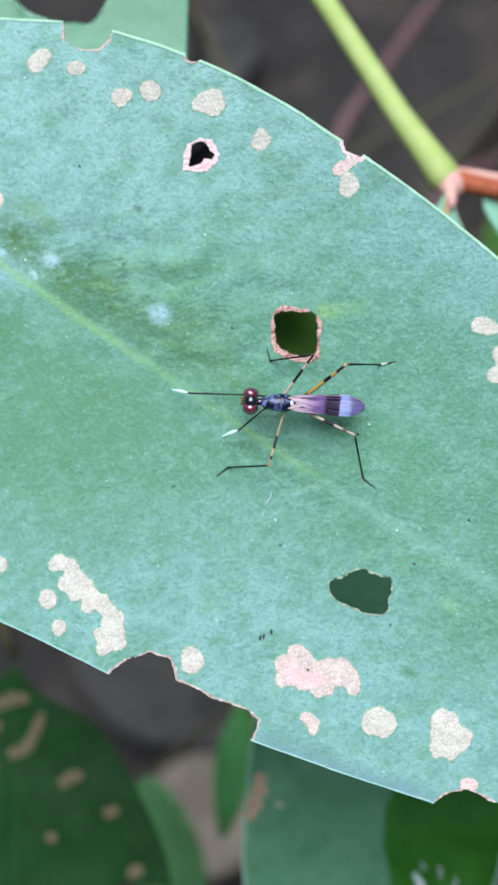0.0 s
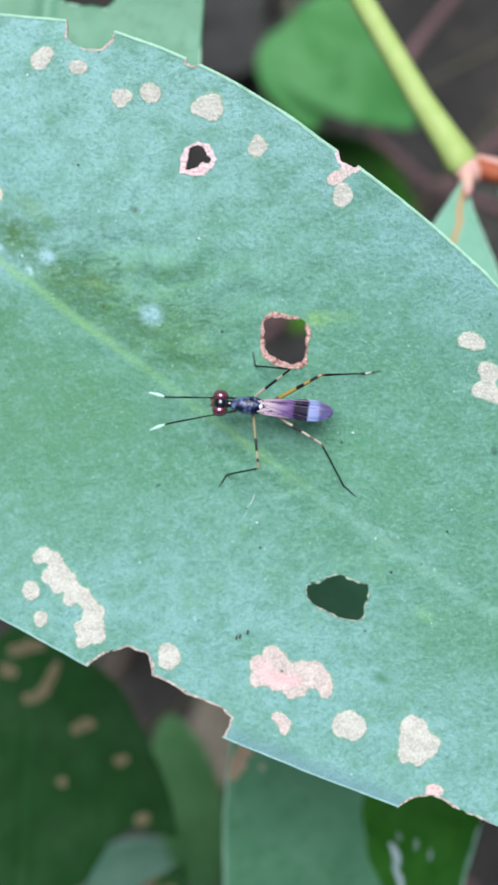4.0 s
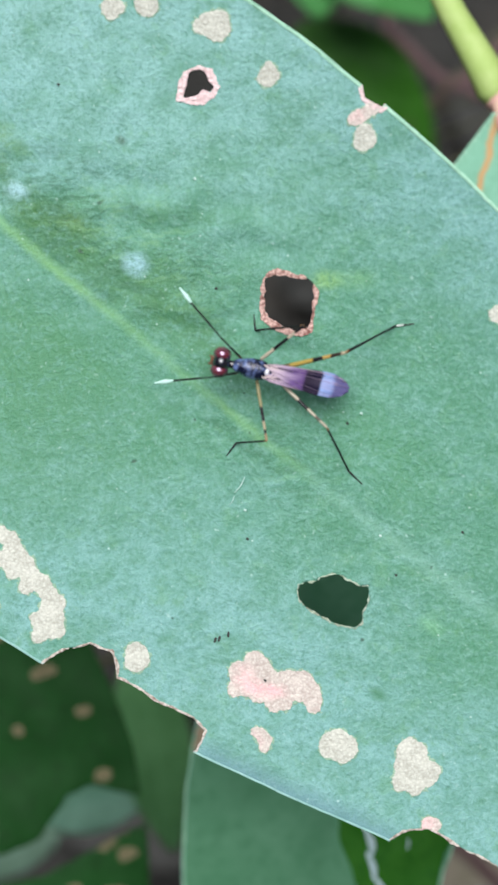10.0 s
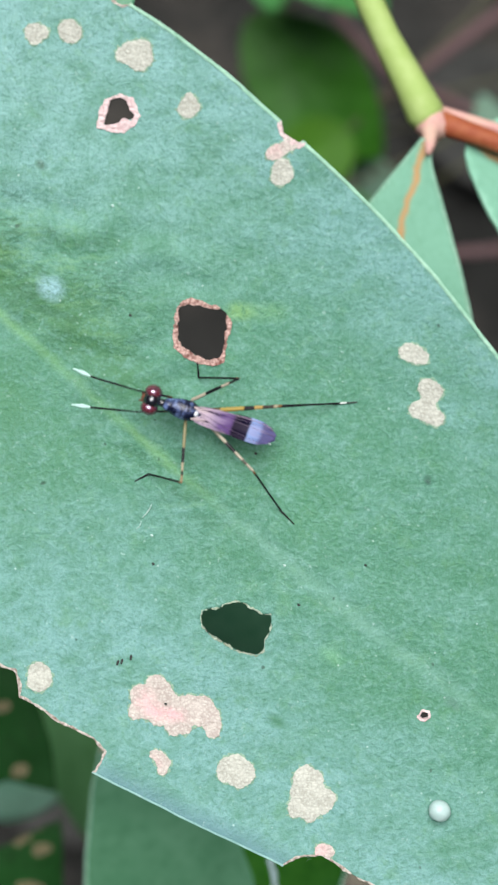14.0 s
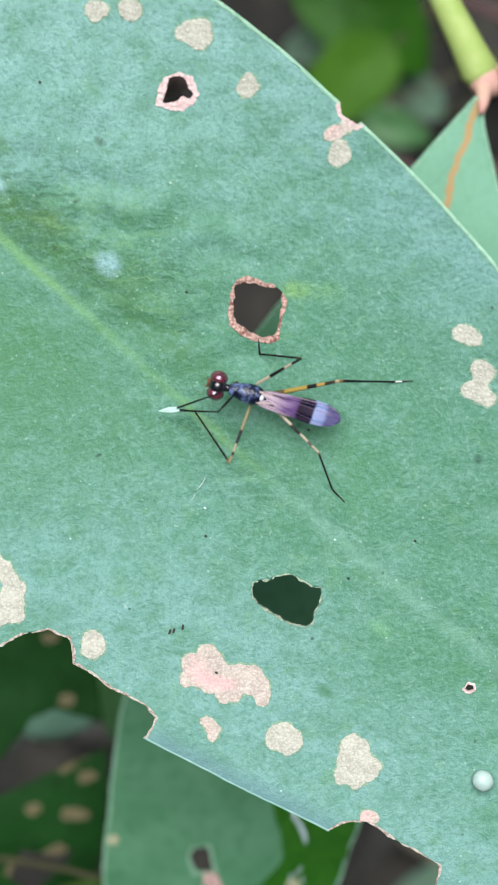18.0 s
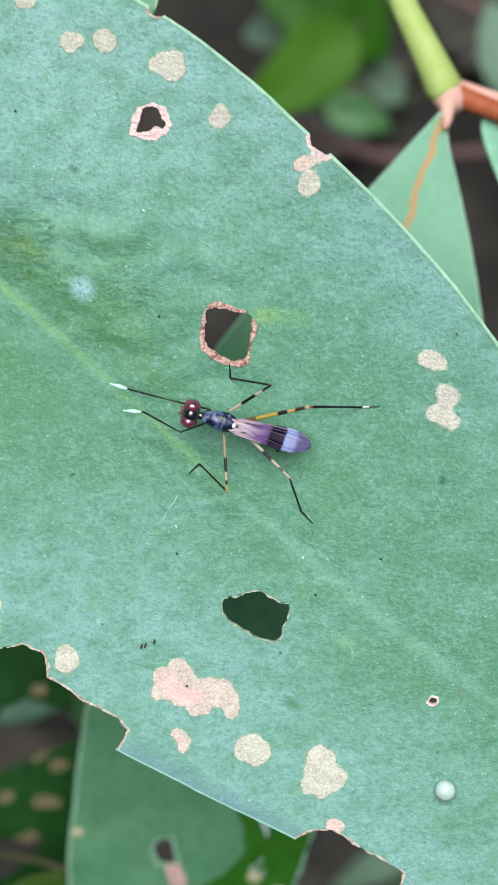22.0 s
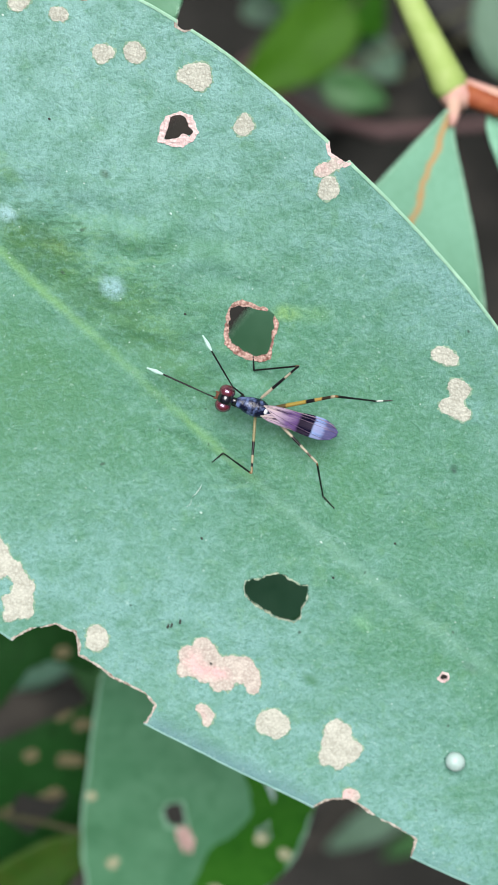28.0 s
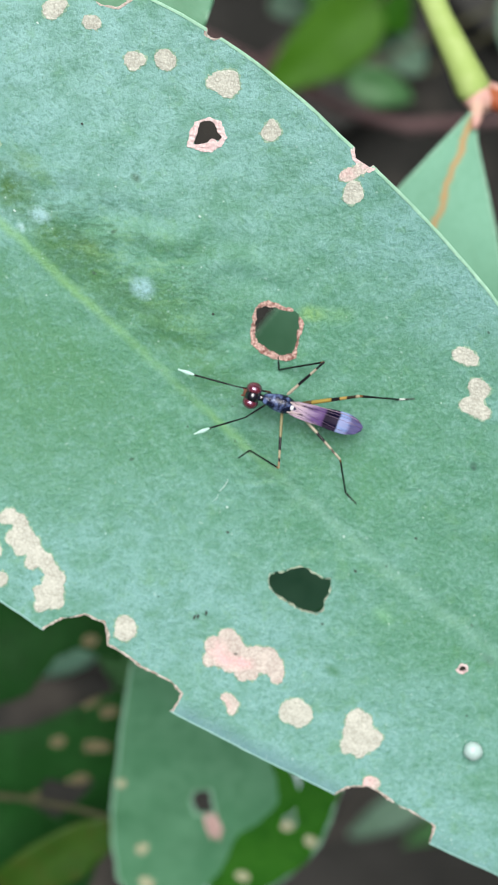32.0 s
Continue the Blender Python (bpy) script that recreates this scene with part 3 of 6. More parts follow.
BLOTS = (
    # (lobes), pinkish
    (((-33.24, 14.21, 0.58), (-33.13, 14.9, 0.45)), 0), (((-30.89, 15.31, 0.37), (-30.51, 15.56, 0.37)), 0), (((-27.03, 15.48, 0.50), (-26.59, 15.84, 0.33), (-26.71, 15.24, 0.26)), 0), (((-25.34, 17.03, 0.54), (-25.53, 16.97, 0.48), (-25.1, 17.02, 0.38)), 0),
    (((-21.98, 18.06, 0.38), (-21.67, 18.57, 0.58), (-21.32, 19.24, 0.42), (-20.84, 18.88, 0.45), (-21.08, 18.31, 0.42), (-20.65, 18.3, 0.2)), 0), (((-16.78, 18.21, 0.42), (-17.14, 18.65, 0.24), (-16.63, 18.66, 0.30), (-17.07, 18.06, 0.22), (-17.24, 18.95, 0.14)), 0),
    (((-11.13, 19.6, 0.33), (-10.97, 20.06, 0.37), (-10.73, 20.69, 0.34), (-10.62, 21.03, 0.24)), 1), (((-9.93, 18.82, 0.42), (-9.73, 19.25, 0.44), (-10.16, 19.45, 0.46)), 0),
    (((3.03, 16.11, 0.40), (3.45, 16.3, 0.50), (4.03, 16.49, 0.37)), 0), (((5.48, 15.32, 0.50), (6.05, 15.46, 0.42), (6.11, 14.77, 0.42), (5.95, 13.88, 0.45), (6.51, 14.09, 0.50), (7.22, 14.26, 0.45)), 0),
    (((9.04, -13.44, 0.38), (9.36, -13.89, 0.24), (8.5, -13.31, 0.26), (8.24, -13.48, 0.2)), 1), (((12.25, -11.03, 0.53), (12.54, -10.44, 0.50), (13.26, -10.42, 0.50), (13.44, -11.17, 0.40), (12.51, -11.53, 0.38), (13.58, -10.65, 0.38), (12.86, -11.0, 0.56)), 0),
    (((16.34, -8.42, 0.58), (16.88, -7.98, 0.55), (16.77, -9.21, 0.52), (17.44, -8.8, 0.82), (18.28, -8.34, 0.55), (17.16, -10.03, 0.42), (17.37, -10.41, 0.24), (17.87, -9.48, 0.66), (18.33, -9.96, 0.27), (18.38, -8.9, 0.48), (16.18, -7.92, 0.35)), 0),
    (((-0.66, -14.39, 0.60), (-0.21, -14.86, 0.47), (-0.18, -14.51, 0.50), (-0.45, -15.05, 0.35)), 0), (((-11.27, -16.64, 0.50), (-11.0, -16.85, 0.36)), 0), (((-9.45, -17.79, 0.40), (-9.3, -18.05, 0.28)), 0),
    (((-11.99, -14.12, 0.50), (-12.21, -14.62, 0.28), (-11.21, -13.92, 0.46), (-10.73, -15.07, 0.52), (-10.42, -14.39, 0.56), (-9.84, -15.42, 0.38), (-9.5, -14.54, 0.56), (-8.78, -14.91, 0.53), (-8.57, -15.6, 0.38), (-7.95, -14.78, 0.50), (-7.22, -15.0, 0.46), (-6.48, -15.12, 0.50), (-6.81, -15.73, 0.34), (-6.04, -15.99, 0.64), (-6.83, -16.65, 0.36), (-5.3, -16.38, 0.40), (-6.02, -16.98, 0.52), (-6.02, -17.55, 0.28), (-5.87, -16.55, 0.56)), 0),
    (((5.41, -10.1, 0.60), (6.07, -10.02, 0.45), (5.0, -11.22, 0.54), (5.58, -11.96, 0.48), (5.65, -12.38, 0.28), (6.2, -11.28, 0.80), (7.01, -11.6, 0.40), (7.32, -10.57, 0.88), (8.11, -11.43, 0.40), (8.62, -10.96, 0.34), (7.94, -9.67, 0.65), (8.51, -9.04, 0.50), (9.27, -9.3, 0.54), (10.1, -9.92, 0.40), (8.81, -9.93, 0.44), (9.75, -9.6, 0.42)), 1),
    (((20.3, -11.0, 0.4), (20.7, -10.8, 0.3)), 1), (((-15.4, -16.6, 0.5),), 0), (((-30.41, 4.62, 0.45), (-30.2, 4.4, 0.3)), 1),
    (((24.5, 10.8, 0.7), (25.0, 10.3, 0.5)), 1), (((-40.0, 6.0, 0.6),), 0),
)


def bounds(points, pad):
    p = np.array(points)[:, :2]
    return (*(p.min(0) - pad), *(p.max(0) + pad))


def big_leaf():
    thing = tagged(new("leaf"), "large waxy blue-green leaf, chewed, with holes and dry scars", "leaf")
    thing.matrix_basis = LEAF_POSE
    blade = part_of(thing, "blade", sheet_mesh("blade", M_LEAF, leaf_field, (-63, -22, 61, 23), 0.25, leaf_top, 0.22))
    whole = lambda x, y: np.maximum(y - UP_EDGE(x), LOW_EDGE(x) - y) + 0.03 * ripple(x, y, 1.5)
    strip = lambda x, y: np.maximum(leaf_field(x, y), -whole(x, y) - np.where(y > 0, 0.22, 0.12))
    for mat, box, cell in ((M_MARGIN, (-63, 0.5, 61, 23), 0.10), (M_LOWMARGIN, (-45, -22, 45, -4), 0.06)):
        part_of(thing, "margin", sheet_mesh("margin", mat, strip, box, cell, lifted(0.04, 0.01, 0.3), 0.24), "pale thin leaf margin")
    for n, (lobes, pink) in enumerate(BLOTS):
        lobes = [(x, y, r * 1.08 + 0.02) for x, y, r in lobes]
        f = lobes_field(lobes, 0.06, 0.11, n)
        inside = lambda x, y, f=f: np.maximum(f(x, y), leaf_field(x, y) + 0.03)
        scar = part_of(thing, "scar", sheet_mesh("scar", M_PINK if pink else M_TAN, inside, bounds(lobes, 1.3), 0.065, lifted(0.03, 0.02, 0.09), 0.08), "pinkish dry scar" if pink else "pale tan dry scar")
        g = lobes_field(lobes, 0.13, 0.13, n + 0.5)
        faded = lambda x, y, g=g: np.maximum(g(x, y) - 0.07, leaf_field(x, y) + 0.03)
        part_of(scar, "faded_rim", sheet_mesh("faded_rim", M_FADED, faded, bounds(lobes, 1.4), 0.08, lifted(0.012, 0.01, 0.09), 0.08))
    for k, wide, mat, label in (("square_hole", 0.24, M_RIM, "crumbly red-brown rim of a hole"), ("small_hole", 0.30, M_RIMPINK, "pale pink rim of a hole"), ("low_hole", 0.045, M_LOWRIM, "thin pale rim of a hole"), ("pin_hole", 0.11, M_RIMPINK, "pale rim of a pinhole")):
        f = HOLE_FIELDS[k]
        outer = polygon_field(RIMS[k]) if k in RIMS else lambda x, y, f=f, w=wide: f(x, y) - w * (1 + 0.35 * ripple(x, y, 0.3, 4))
        ring = lambda x, y, f=f, k=k, g=outer: np.maximum(g(x, y) + (0.08 if k == "square_hole" else 0.0) + 0.06 * ripple(x, y, 0.16, 4), -(f(x, y) + 0.02 + jag(k) * ripple(x, y, 0.22, 1)))
        part_of(thing, "hole_rim", sheet_mesh("hole_rim", mat, ring, bounds(HOLES[k], 1.0), 0.07 if k in RIMS else 0.035, lifted(0.06, 0.05, 0.1), 0.3), label)
    for k, wide in (("top_bite", 0.11), ("small_bite", 0.13), ("right_bite", 0.22), ("long_bite", 0.12), ("low_bite", 0.12)):
        f = BITE_FIELDS[k]
        ring = lambda x, y, f=f, w=wide: np.maximum(np.maximum(f(x, y) - w * (1 + 0.8 * ripple(x, y, 0.6, 7)), -(f(x, y) + 0.02 + 0.07 * ripple(x, y, 0.25, 2))), np.maximum(y - UP_EDGE(x), LOW_EDGE(x) - y))
        part_of(thing, "bite_rim", sheet_mesh("bite_rim", M_RIMPINK if k == "right_bite" else M_EDGE, ring, bounds(BITES[k], 0.5), 0.08, lifted(0.03, 0.03, 0.1), 0.27), "dry pale rim of a chewed bite")
    return thing


big_leaf()


# ---------------------------------------------------------------- tubes and leaves
def tube_mesh(name, mat, rings, sides=16, caps=True):
    """A smooth tube through rings of (centre, radius or (radius across, radius up)), in millimetres."""
    bm = bmesh.new()
    pts = [Vector(r[0]) for r in rings]
    loops = []
    side = None
    for k, (c, r) in enumerate(rings):
        ahead = (pts[min(k + 1, len(pts) - 1)] - pts[max(k - 1, 0)]).normalized()
        if side is None:
            side = ahead.cross(Vector((0, 0, 1)))
            if side.length < 0.1:
                side = ahead.cross(Vector((0, 1, 0)))
        side = (side - ahead * side.dot(ahead)).normalized()
        up = side.cross(ahead)
        ra, rb = r if isinstance(r, tuple) else (r, r)
        loops.append([bm.verts.new((pts[k] + side * ra * math.cos(2 * math.pi * a / sides) + up * rb * math.sin(2 * math.pi * a / sides)) * MM) for a in range(sides)])
    for a, b in zip(loops, loops[1:]):
        for k in range(sides):
            bm.faces.new((a[k], a[(k + 1) % sides], b[(k + 1) % sides], b[k]))
    if caps:
        bm.faces.new(loops[0][::-1])
        bm.faces.new(loops[-1])
    bmesh.ops.recalc_face_normals(bm, faces=bm.faces)
    me = bpy.data.meshes.new(name)
    bm.to_mesh(me)
    bm.free()
    me.materials.append(mat)
    me.polygons.foreach_set("use_smooth", np.ones(len(me.polygons), bool))
    return me


def ball_mesh(name, mat, rx, ry, rz, dent=0.0, segs=20):
    bm = bmesh.new()
    bmesh.ops.create_uvsphere(bm, u_segments=segs, v_segments=segs * 2 // 3, radius=1)
    for v in bm.verts:
        k = 1 + dent * noise.noise(v.co * 2.3)
        v.co = Vector((v.co.x * rx, v.co.y * ry, v.co.z * rz)) * k * MM
    me = bpy.data.meshes.new(name)
    bm.to_mesh(me)
    bm.free()
    me.materials.append(mat)
    me.polygons.foreach_set("use_smooth", np.ones(len(me.polygons), bool))
    return me


def lathe_points(a, b, steps, radius, bow=(0, 0, 0)):
    """Rings along a bowed line from a to b; radius is a function of 0..1."""
    a, b, bow = Vector(a), Vector(b), Vector(bow)
    return [(a.lerp(b, k / steps) + bow * 4 * (k / steps) * (1 - k / steps), radius(k / steps)) for k in range(steps + 1)]


def foliage(name, base, pale, dark, rough=0.4, spec=0.5, vein=None, scale=0.25, rib=None, rib_to=1e6, lit_base=None, rib_at=0.0):
    """A leaf surface: patchy greens, fine grain, side veins and a midrib along its length."""
    m, nt, b = material(name, base, rough, spec)
    n = Net(nt)
    v = n.warp(1.2, 0.5)
    col = n.mix(n.ramp(n.noise(scale, 4, 0.6, v), (0.35, 0.0), (0.65, 1.0)), base, pale)
    col = n.mix(n.math("MULTIPLY", n.ramp(n.noise(scale * 3, 4), (0.5, 0.0), (0.68, 1.0)), 0.6), col, dark)
    x, y = n.axis(0, v), n.math("ABSOLUTE", n.math("SUBTRACT", n.axis(1, v), 0.6 + rib_at))
    # stronger light near the stalk, painted as a paler tint that fades along x
    if lit_base:
        col = n.mix(n.math("MULTIPLY", n.ramp(n.math("MULTIPLY", x, 0.01), (0.10, 0.95), (0.26, 0.0)), n.ramp(n.noise(1.5, 3), (0.3, 0.8), (0.6, 1.0))), col, lit_base)
    wave = n.math("ABSOLUTE", n.math("SINE", n.math("MULTIPLY", n.math("SUBTRACT", n.math("MULTIPLY", x, 0.6), y), 0.9)))
    col = n.mix(n.math("MULTIPLY", n.ramp(wave, (0.0, 1.0), (0.16, 0.0)), 0.22), col, vein or pale)
    col = n.mix(n.math("MULTIPLY", n.ramp(y, (0.10, 0.9), (0.40, 0.0)), n.ramp(n.math("DIVIDE", x, rib_to), (0.5, 1.0), (1.0, 0.0))), col, rib or vein or pale)
    col = n.mix(n.math("MULTIPLY", n.ramp(n.noise(6, 3), (0.4, 0.0), (0.7, 1.0)), 0.25), col, pale)
    link(nt, col, b, "Base Color")
    n.bump(b, n.math("ADD", n.noise(3, 4), n.math("MULTIPLY", wave, 0.4)), 0.35, 0.15 * MM)
    return m


M_UNDER = foliage("waxy_green_leaf", (0.070, 0.202, 0.104), (0.102, 0.25, 0.142), (0.05, 0.16, 0.075), 0.45, 0.25, rib=(0.50, 0.26, 0.10), rib_to=22.0, lit_base=(0.20, 0.42, 0.30), rib_at=-0.1)
M_TOPLEAF = foliage("grey_green_leaf", (0.065, 0.19, 0.10), (0.09, 0.24, 0.14), (0.045, 0.15, 0.07), 0.5, 0.35)
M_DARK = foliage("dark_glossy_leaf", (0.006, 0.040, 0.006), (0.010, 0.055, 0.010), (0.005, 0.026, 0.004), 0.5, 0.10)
M_VIVID = foliage("vivid_green_leaf", (0.018, 0.082, 0.004), (0.028, 0.112, 0.008), (0.011, 0.052, 0.003), 0.5, 0.2)
M_FRESH = foliage("fresh_green_leaf", (0.031, 0.098, 0.004), (0.041, 0.12, 0.007), (0.023, 0.075, 0.003), 0.5, 0.1)
M_YELLOW = foliage("yellow_green_leaf", (0.016, 0.052, 0.004), (0.027, 0.068, 0.007), (0.045, 0.035, 0.008), 0.5, 0.2)
M_MID = foliage("soft_green_leaf", (0.043, 0.170, 0.040), (0.058, 0.20, 0.058), (0.032, 0.135, 0.030), 0.5, 0.15)
M_SOFT = foliage("greyish_green_leaf", (0.085, 0.15, 0.10), (0.11, 0.19, 0.135), (0.06, 0.11, 0.07), 0.6, 0.2)
M_GRASS = foliage("grass_green_leaf", (0.070, 0.19, 0.065), (0.095, 0.24, 0.09), (0.055, 0.15, 0.045), 0.5, 0.2)
M_DIM = foliage("dim_green_leaf", (0.035, 0.105, 0.033), (0.052, 0.14, 0.05), (0.022, 0.07, 0.02), 0.5, 0.3)
M_PALE = foliage("pale_bluish_leaf", (0.11, 0.25, 0.165), (0.15, 0.31, 0.215), (0.08, 0.20, 0.125), 0.5, 0.3)
M_DRY = foliage("dry_tan_leaf", (0.11, 0.10, 0.075), (0.15, 0.135, 0.10), (0.065, 0.06, 0.047), 0.8, 0.2)
M_GREYDRY = foliage("grey_fallen_leaf", (0.030, 0.031, 0.028), (0.045, 0.045, 0.042), (0.020, 0.021, 0.018), 0.85, 0.2)
M_WET = foliage("wet_dark_leaf", (0.022, 0.110, 0.010), (0.036, 0.145, 0.016), (0.014, 0.08, 0.008), 0.16, 0.5)
M_STEM = simple("yellow_green_stem", (0.28, 0.39, 0.105), (0.36, 0.46, 0.165), 0.5, 0.6, 0.2, 0.1, 0.2)
M_RED = simple("red_brown_shoot", (0.22, 0.045, 0.02), (0.34, 0.11, 0.045), 0.7, 0.6, 0.2, 0.1, 0.2)
M_PINKSTALK = simple("pink_leaf_stalk", (0.52, 0.27, 0.25), (0.52, 0.36, 0.27), 0.6, 0.6, 0.2, 0.1, 0.2)
M_TWIG = simple("purple_brown_twig", (0.105, 0.060, 0.062), (0.14, 0.085, 0.085), 0.4, 0.7, 0.5, 0.3)
M_BARK = simple("brown_bark", (0.10, 0.075, 0.055), (0.19, 0.15, 0.11), 0.2, 0.85, 0.8, 0.6)
M_GLINT = simple("water_streak", (0.60, 0.72, 0.76), (0.42, 0.56, 0.58), 1.0, 0.05, 0.1, 0.05, 0.8)
M_SPOT = blotch_material("leaf_spot", (0.46, 0.47, 0.32), (0.33, 0.32, 0.20))
M_TANSPOT = blotch_material("tan_leaf_spot", (0.44, 0.35, 0.24), (0.30, 0.22, 0.14))
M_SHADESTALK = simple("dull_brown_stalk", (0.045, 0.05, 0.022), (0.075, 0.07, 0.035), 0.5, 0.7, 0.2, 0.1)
M_SPOTPINK = blotch_material("pink_leaf_spot", (0.64, 0.45, 0.42), (0.44, 0.28, 0.25))


def frame_between(base, tip, roll=0.0):
    """A pose at base (mm, over the leaf's height) whose x points to tip and whose z points up as far as it can."""
    a, b = Vector(base), Vector(tip)
    x = (b - a).normalized()
    y = Vector((0, 0, 1)).cross(x).normalized()
    m = Matrix((x, y, x.cross(y))).transposed().to_4x4()
    return Matrix.Translation((a.x * MM, a.y * MM, LEAF_Z + a.z * MM)) @ m @ pose(0, 0, 0, roll)


def oval(length, wide, blunt=0.5):
    """Half width of a plain leaf along its length."""

    def edge(x):
        t = np.clip(x / length, 0, 1)
        return wide * np.sin(np.pi * t**blunt) ** 0.8 + 0.02

    return edge


def leaf_part(parent, base, tip, up_edge, low_edge, mat, cell=1.0, bow=0.0, fold=0.0, wavy=0.3, holes=(), roll=0.0, label="", margin=None, name="leaf_blade", spots=(), tear=0.25):
    """One blade from base to tip as a part; edges are functions of the way along it."""
    length = (Vector(tip) - Vector(base)).length
    cut = [polygon_field(h) for h in holes]

    def field(x, y):
        d = np.maximum(np.maximum(y - up_edge(x), low_edge(x) - y), np.maximum(-x, x - length)) + 0.12 * ripple(x, y, 3.0, length)
        for f in cut:
            d = np.maximum(d, -(f(x, y) + tear * ripple(x, y, 1.2 + 2 * tear, 3)))
        return d

    def height(x, y):
        return bow * 4 * (x / length) * (1 - x / length) + fold * np.abs(y) + wavy * ripple(x, y, 7.0, length) - 0.25 * np.exp(-((y / 0.7) ** 2))

    xs = np.linspace(0, length, 60)
    box = (-1.0, float(low_edge(xs).min()) - 1.5, length + 1.0, float(up_edge(xs).max()) + 1.5)
    m = frame_between(base, tip, roll)
    blade = part_of(parent, name, sheet_mesh(name, mat, field, box, cell, height, 0.25), label, m)
    if margin:
        strip = lambda x, y: np.maximum(field(x, y), -field(x, y) - margin)
        part_of(blade, "margin", sheet_mesh("margin", M_MARGIN, strip, box, min(cell, 0.25), lambda x, y: height(x, y) + 0.05, 0.12))
    for lobes, smat in spots:
        f = lobes_field(lobes, 0.12, 0.5, lobes[0][0])
        both = lambda x, y, f=f: np.maximum(f(x, y), field(x, y) + 0.05)
        # spots within the wet patch stand through its film
        rise = 0.26 if smat is M_SPOT and lobes[0][1] > 2 else 0.05
        part_of(blade, "spot", sheet_mesh("spot", smat, both, bounds(lobes, 2.5), 0.16, lambda x, y, k=rise: height(x, y) + k + 0.03 * ripple(x, y, 0.4, 1), 0.07 + rise))
    return blade, field, height


# ---------------------------------------------------------------- the shrub that bears the leaves
def shrub():
    """The twig beside the big leaf, with its node, its leaves and the branch that carries them all."""
    thing = tagged(new("shrub"), "green shrub with a yellow-green twig and waxy leaves", "shrub")
    ground_pose = Matrix.Translation((0, 0, LEAF_Z))

    def rod(name, mat, rings, label="", sides=16):
        return part_of(thing, name, tube_mesh(name, mat, rings, sides), label, ground_pose)

    rod("trunk", M_BARK, lathe_points((-150, 190, -402), (-118, 150, 60), 16, lambda t: 6.5 - 3.0 * t, (6, -8, 0)), "brown upright stem", 20)
    rod("branch", M_STEM, [((-121, 154, -46), 2.6), ((-95, 140, -50), 2.3), ((-60, 118, -48), 2.0), ((-30, 88, -44), 1.5), ((-12, 66, -41), 1.0), ((0.5, 49.8, -39.6), 0.98), ((4.8, 43.2, -39.5), 1.05), ((9.0, 36.6, -39.4), 1.15), ((11.6, 33.0, -39.3), 1.36), ((12.9, 31.1, -39.3), 1.58), ((13.7, 30.1, -39.4), 1.2)], "smooth yellow-green twig")
    rod("node", M_PINKSTALK, [((12.6, 31.2, -39.4), 0.9), ((13.3, 30.6, -39.3), 1.42), ((14.1, 29.9, -39.3), 1.3), ((14.6, 29.4, -39.4), 0.7)], "swollen pinkish node")
    rod("leaf_stalk", M_PINKSTALK, [((13.4, 30.6, -39.2), 1.1), ((13.5, 29.8, -38.6), 0.85), ((13.55, 29.1, -37.9), 0.6), ((13.6, 28.4, -37.2), 0.42), ((13.55, 27.7, -36.9), 0.2)], "pink leaf stalk")
    rod("shoot", M_RED, [((13.9, 30.6, -39.3), 1.0), ((15.6, 30.2, -39.2), 0.95), ((18.0, 29.7, -39.0), 0.8), ((24.0, 28.0, -39.5), 0.7), ((32.0, 25.0, -41.0), 0.5)], "red-brown shoot")
    rod("shoot_skin", M_PINKSTALK, [((14.2, 31.3, -39.5), 0.55), ((15.9, 31.05, -39.4), 0.5), ((18.5, 30.7, -39.3), 0.4), ((24.0, 29.2, -39.6), 0.3)], "pale upper side of the shoot")
    rod("long_stalk", M_STEM, [((-112, 146, -20), 1.6), ((-95, 110, -8), 1.4), ((-70, 66, -3), 1.2), ((-52.5, 39.4, -1.2), 0.9), ((-49.8, 37.2, -1.0), 0.7)], "stalk of the big leaf")

    # the leaf that hangs from the node and runs under the big one
    up = outline(((0, 0.4), (1.5, 0.8), (4.7, 2.7), (9.5, 5.5), (16, 8.8), (26, 11.4), (40, 12.6), (52, 11.9), (57.5, 11.4), (63.7, 10.8), (69.9, 10.5), (77.4, 10.4), (81, 9.6), (86, 7.1), (91, 3.2), (94.5, 0.1)))
    low = outline(((0, -0.4), (1.8, -1.2), (7.4, -3.8), (14, -7.2), (21.3, -10.7), (26.1, -12.3), (33, -12.6), (42, -13.2), (52.7, -13.8), (58, -13.9), (63, -13.8), (73.1, -12.5), (82.9, -10.8), (88, -9.3), (92, -6.5), (94.5, -0.1)))
    spots = (
        (((77.9, -11.1, 0.5), (77.6, -10.9, 0.4)), M_SPOT), (((78.4, -1.3, 0.7), (79.2, -0.9, 0.8), (80.2, -0.3, 0.8), (81.0, -0.1, 0.6)), M_SPOTPINK), (((79.6, -1.1, 0.28),), M_BARK),
        (((85.8, -6.9, 0.65), (85.2, -6.6, 0.5)), M_SPOT), (((90.0, -5.2, 0.8),), M_SPOT), (((76.6, 6.5, 0.75),), M_SPOT), (((77.5, 9.3, 0.7),), M_SPOT), (((85.0, 4.1, 0.75),), M_SPOT),
        (((56.0, -12.6, 0.6), (57.2, -12.6, 0.8), (58.5, -12.9, 0.8), (59.8, -13.3, 0.6)), M_TANSPOT), (((58.5, -10.6, 0.3),), M_SPOT),
    )
    hole = (((77.3, -3.8), (76.0, -3.6), (75.6, -2.3), (78.0, -1.0), (78.8, -2.6)),)
    blade, field, height = leaf_part(thing, (13.3, 28.8, -37.0), (1.5, -62.0, -62.0), up, low, M_UNDER, 0.6, 1.5, 0.02, 0.35, hole, 0, "waxy green leaf with an orange midrib, swaying on its stalk", 0.26, spots=spots)
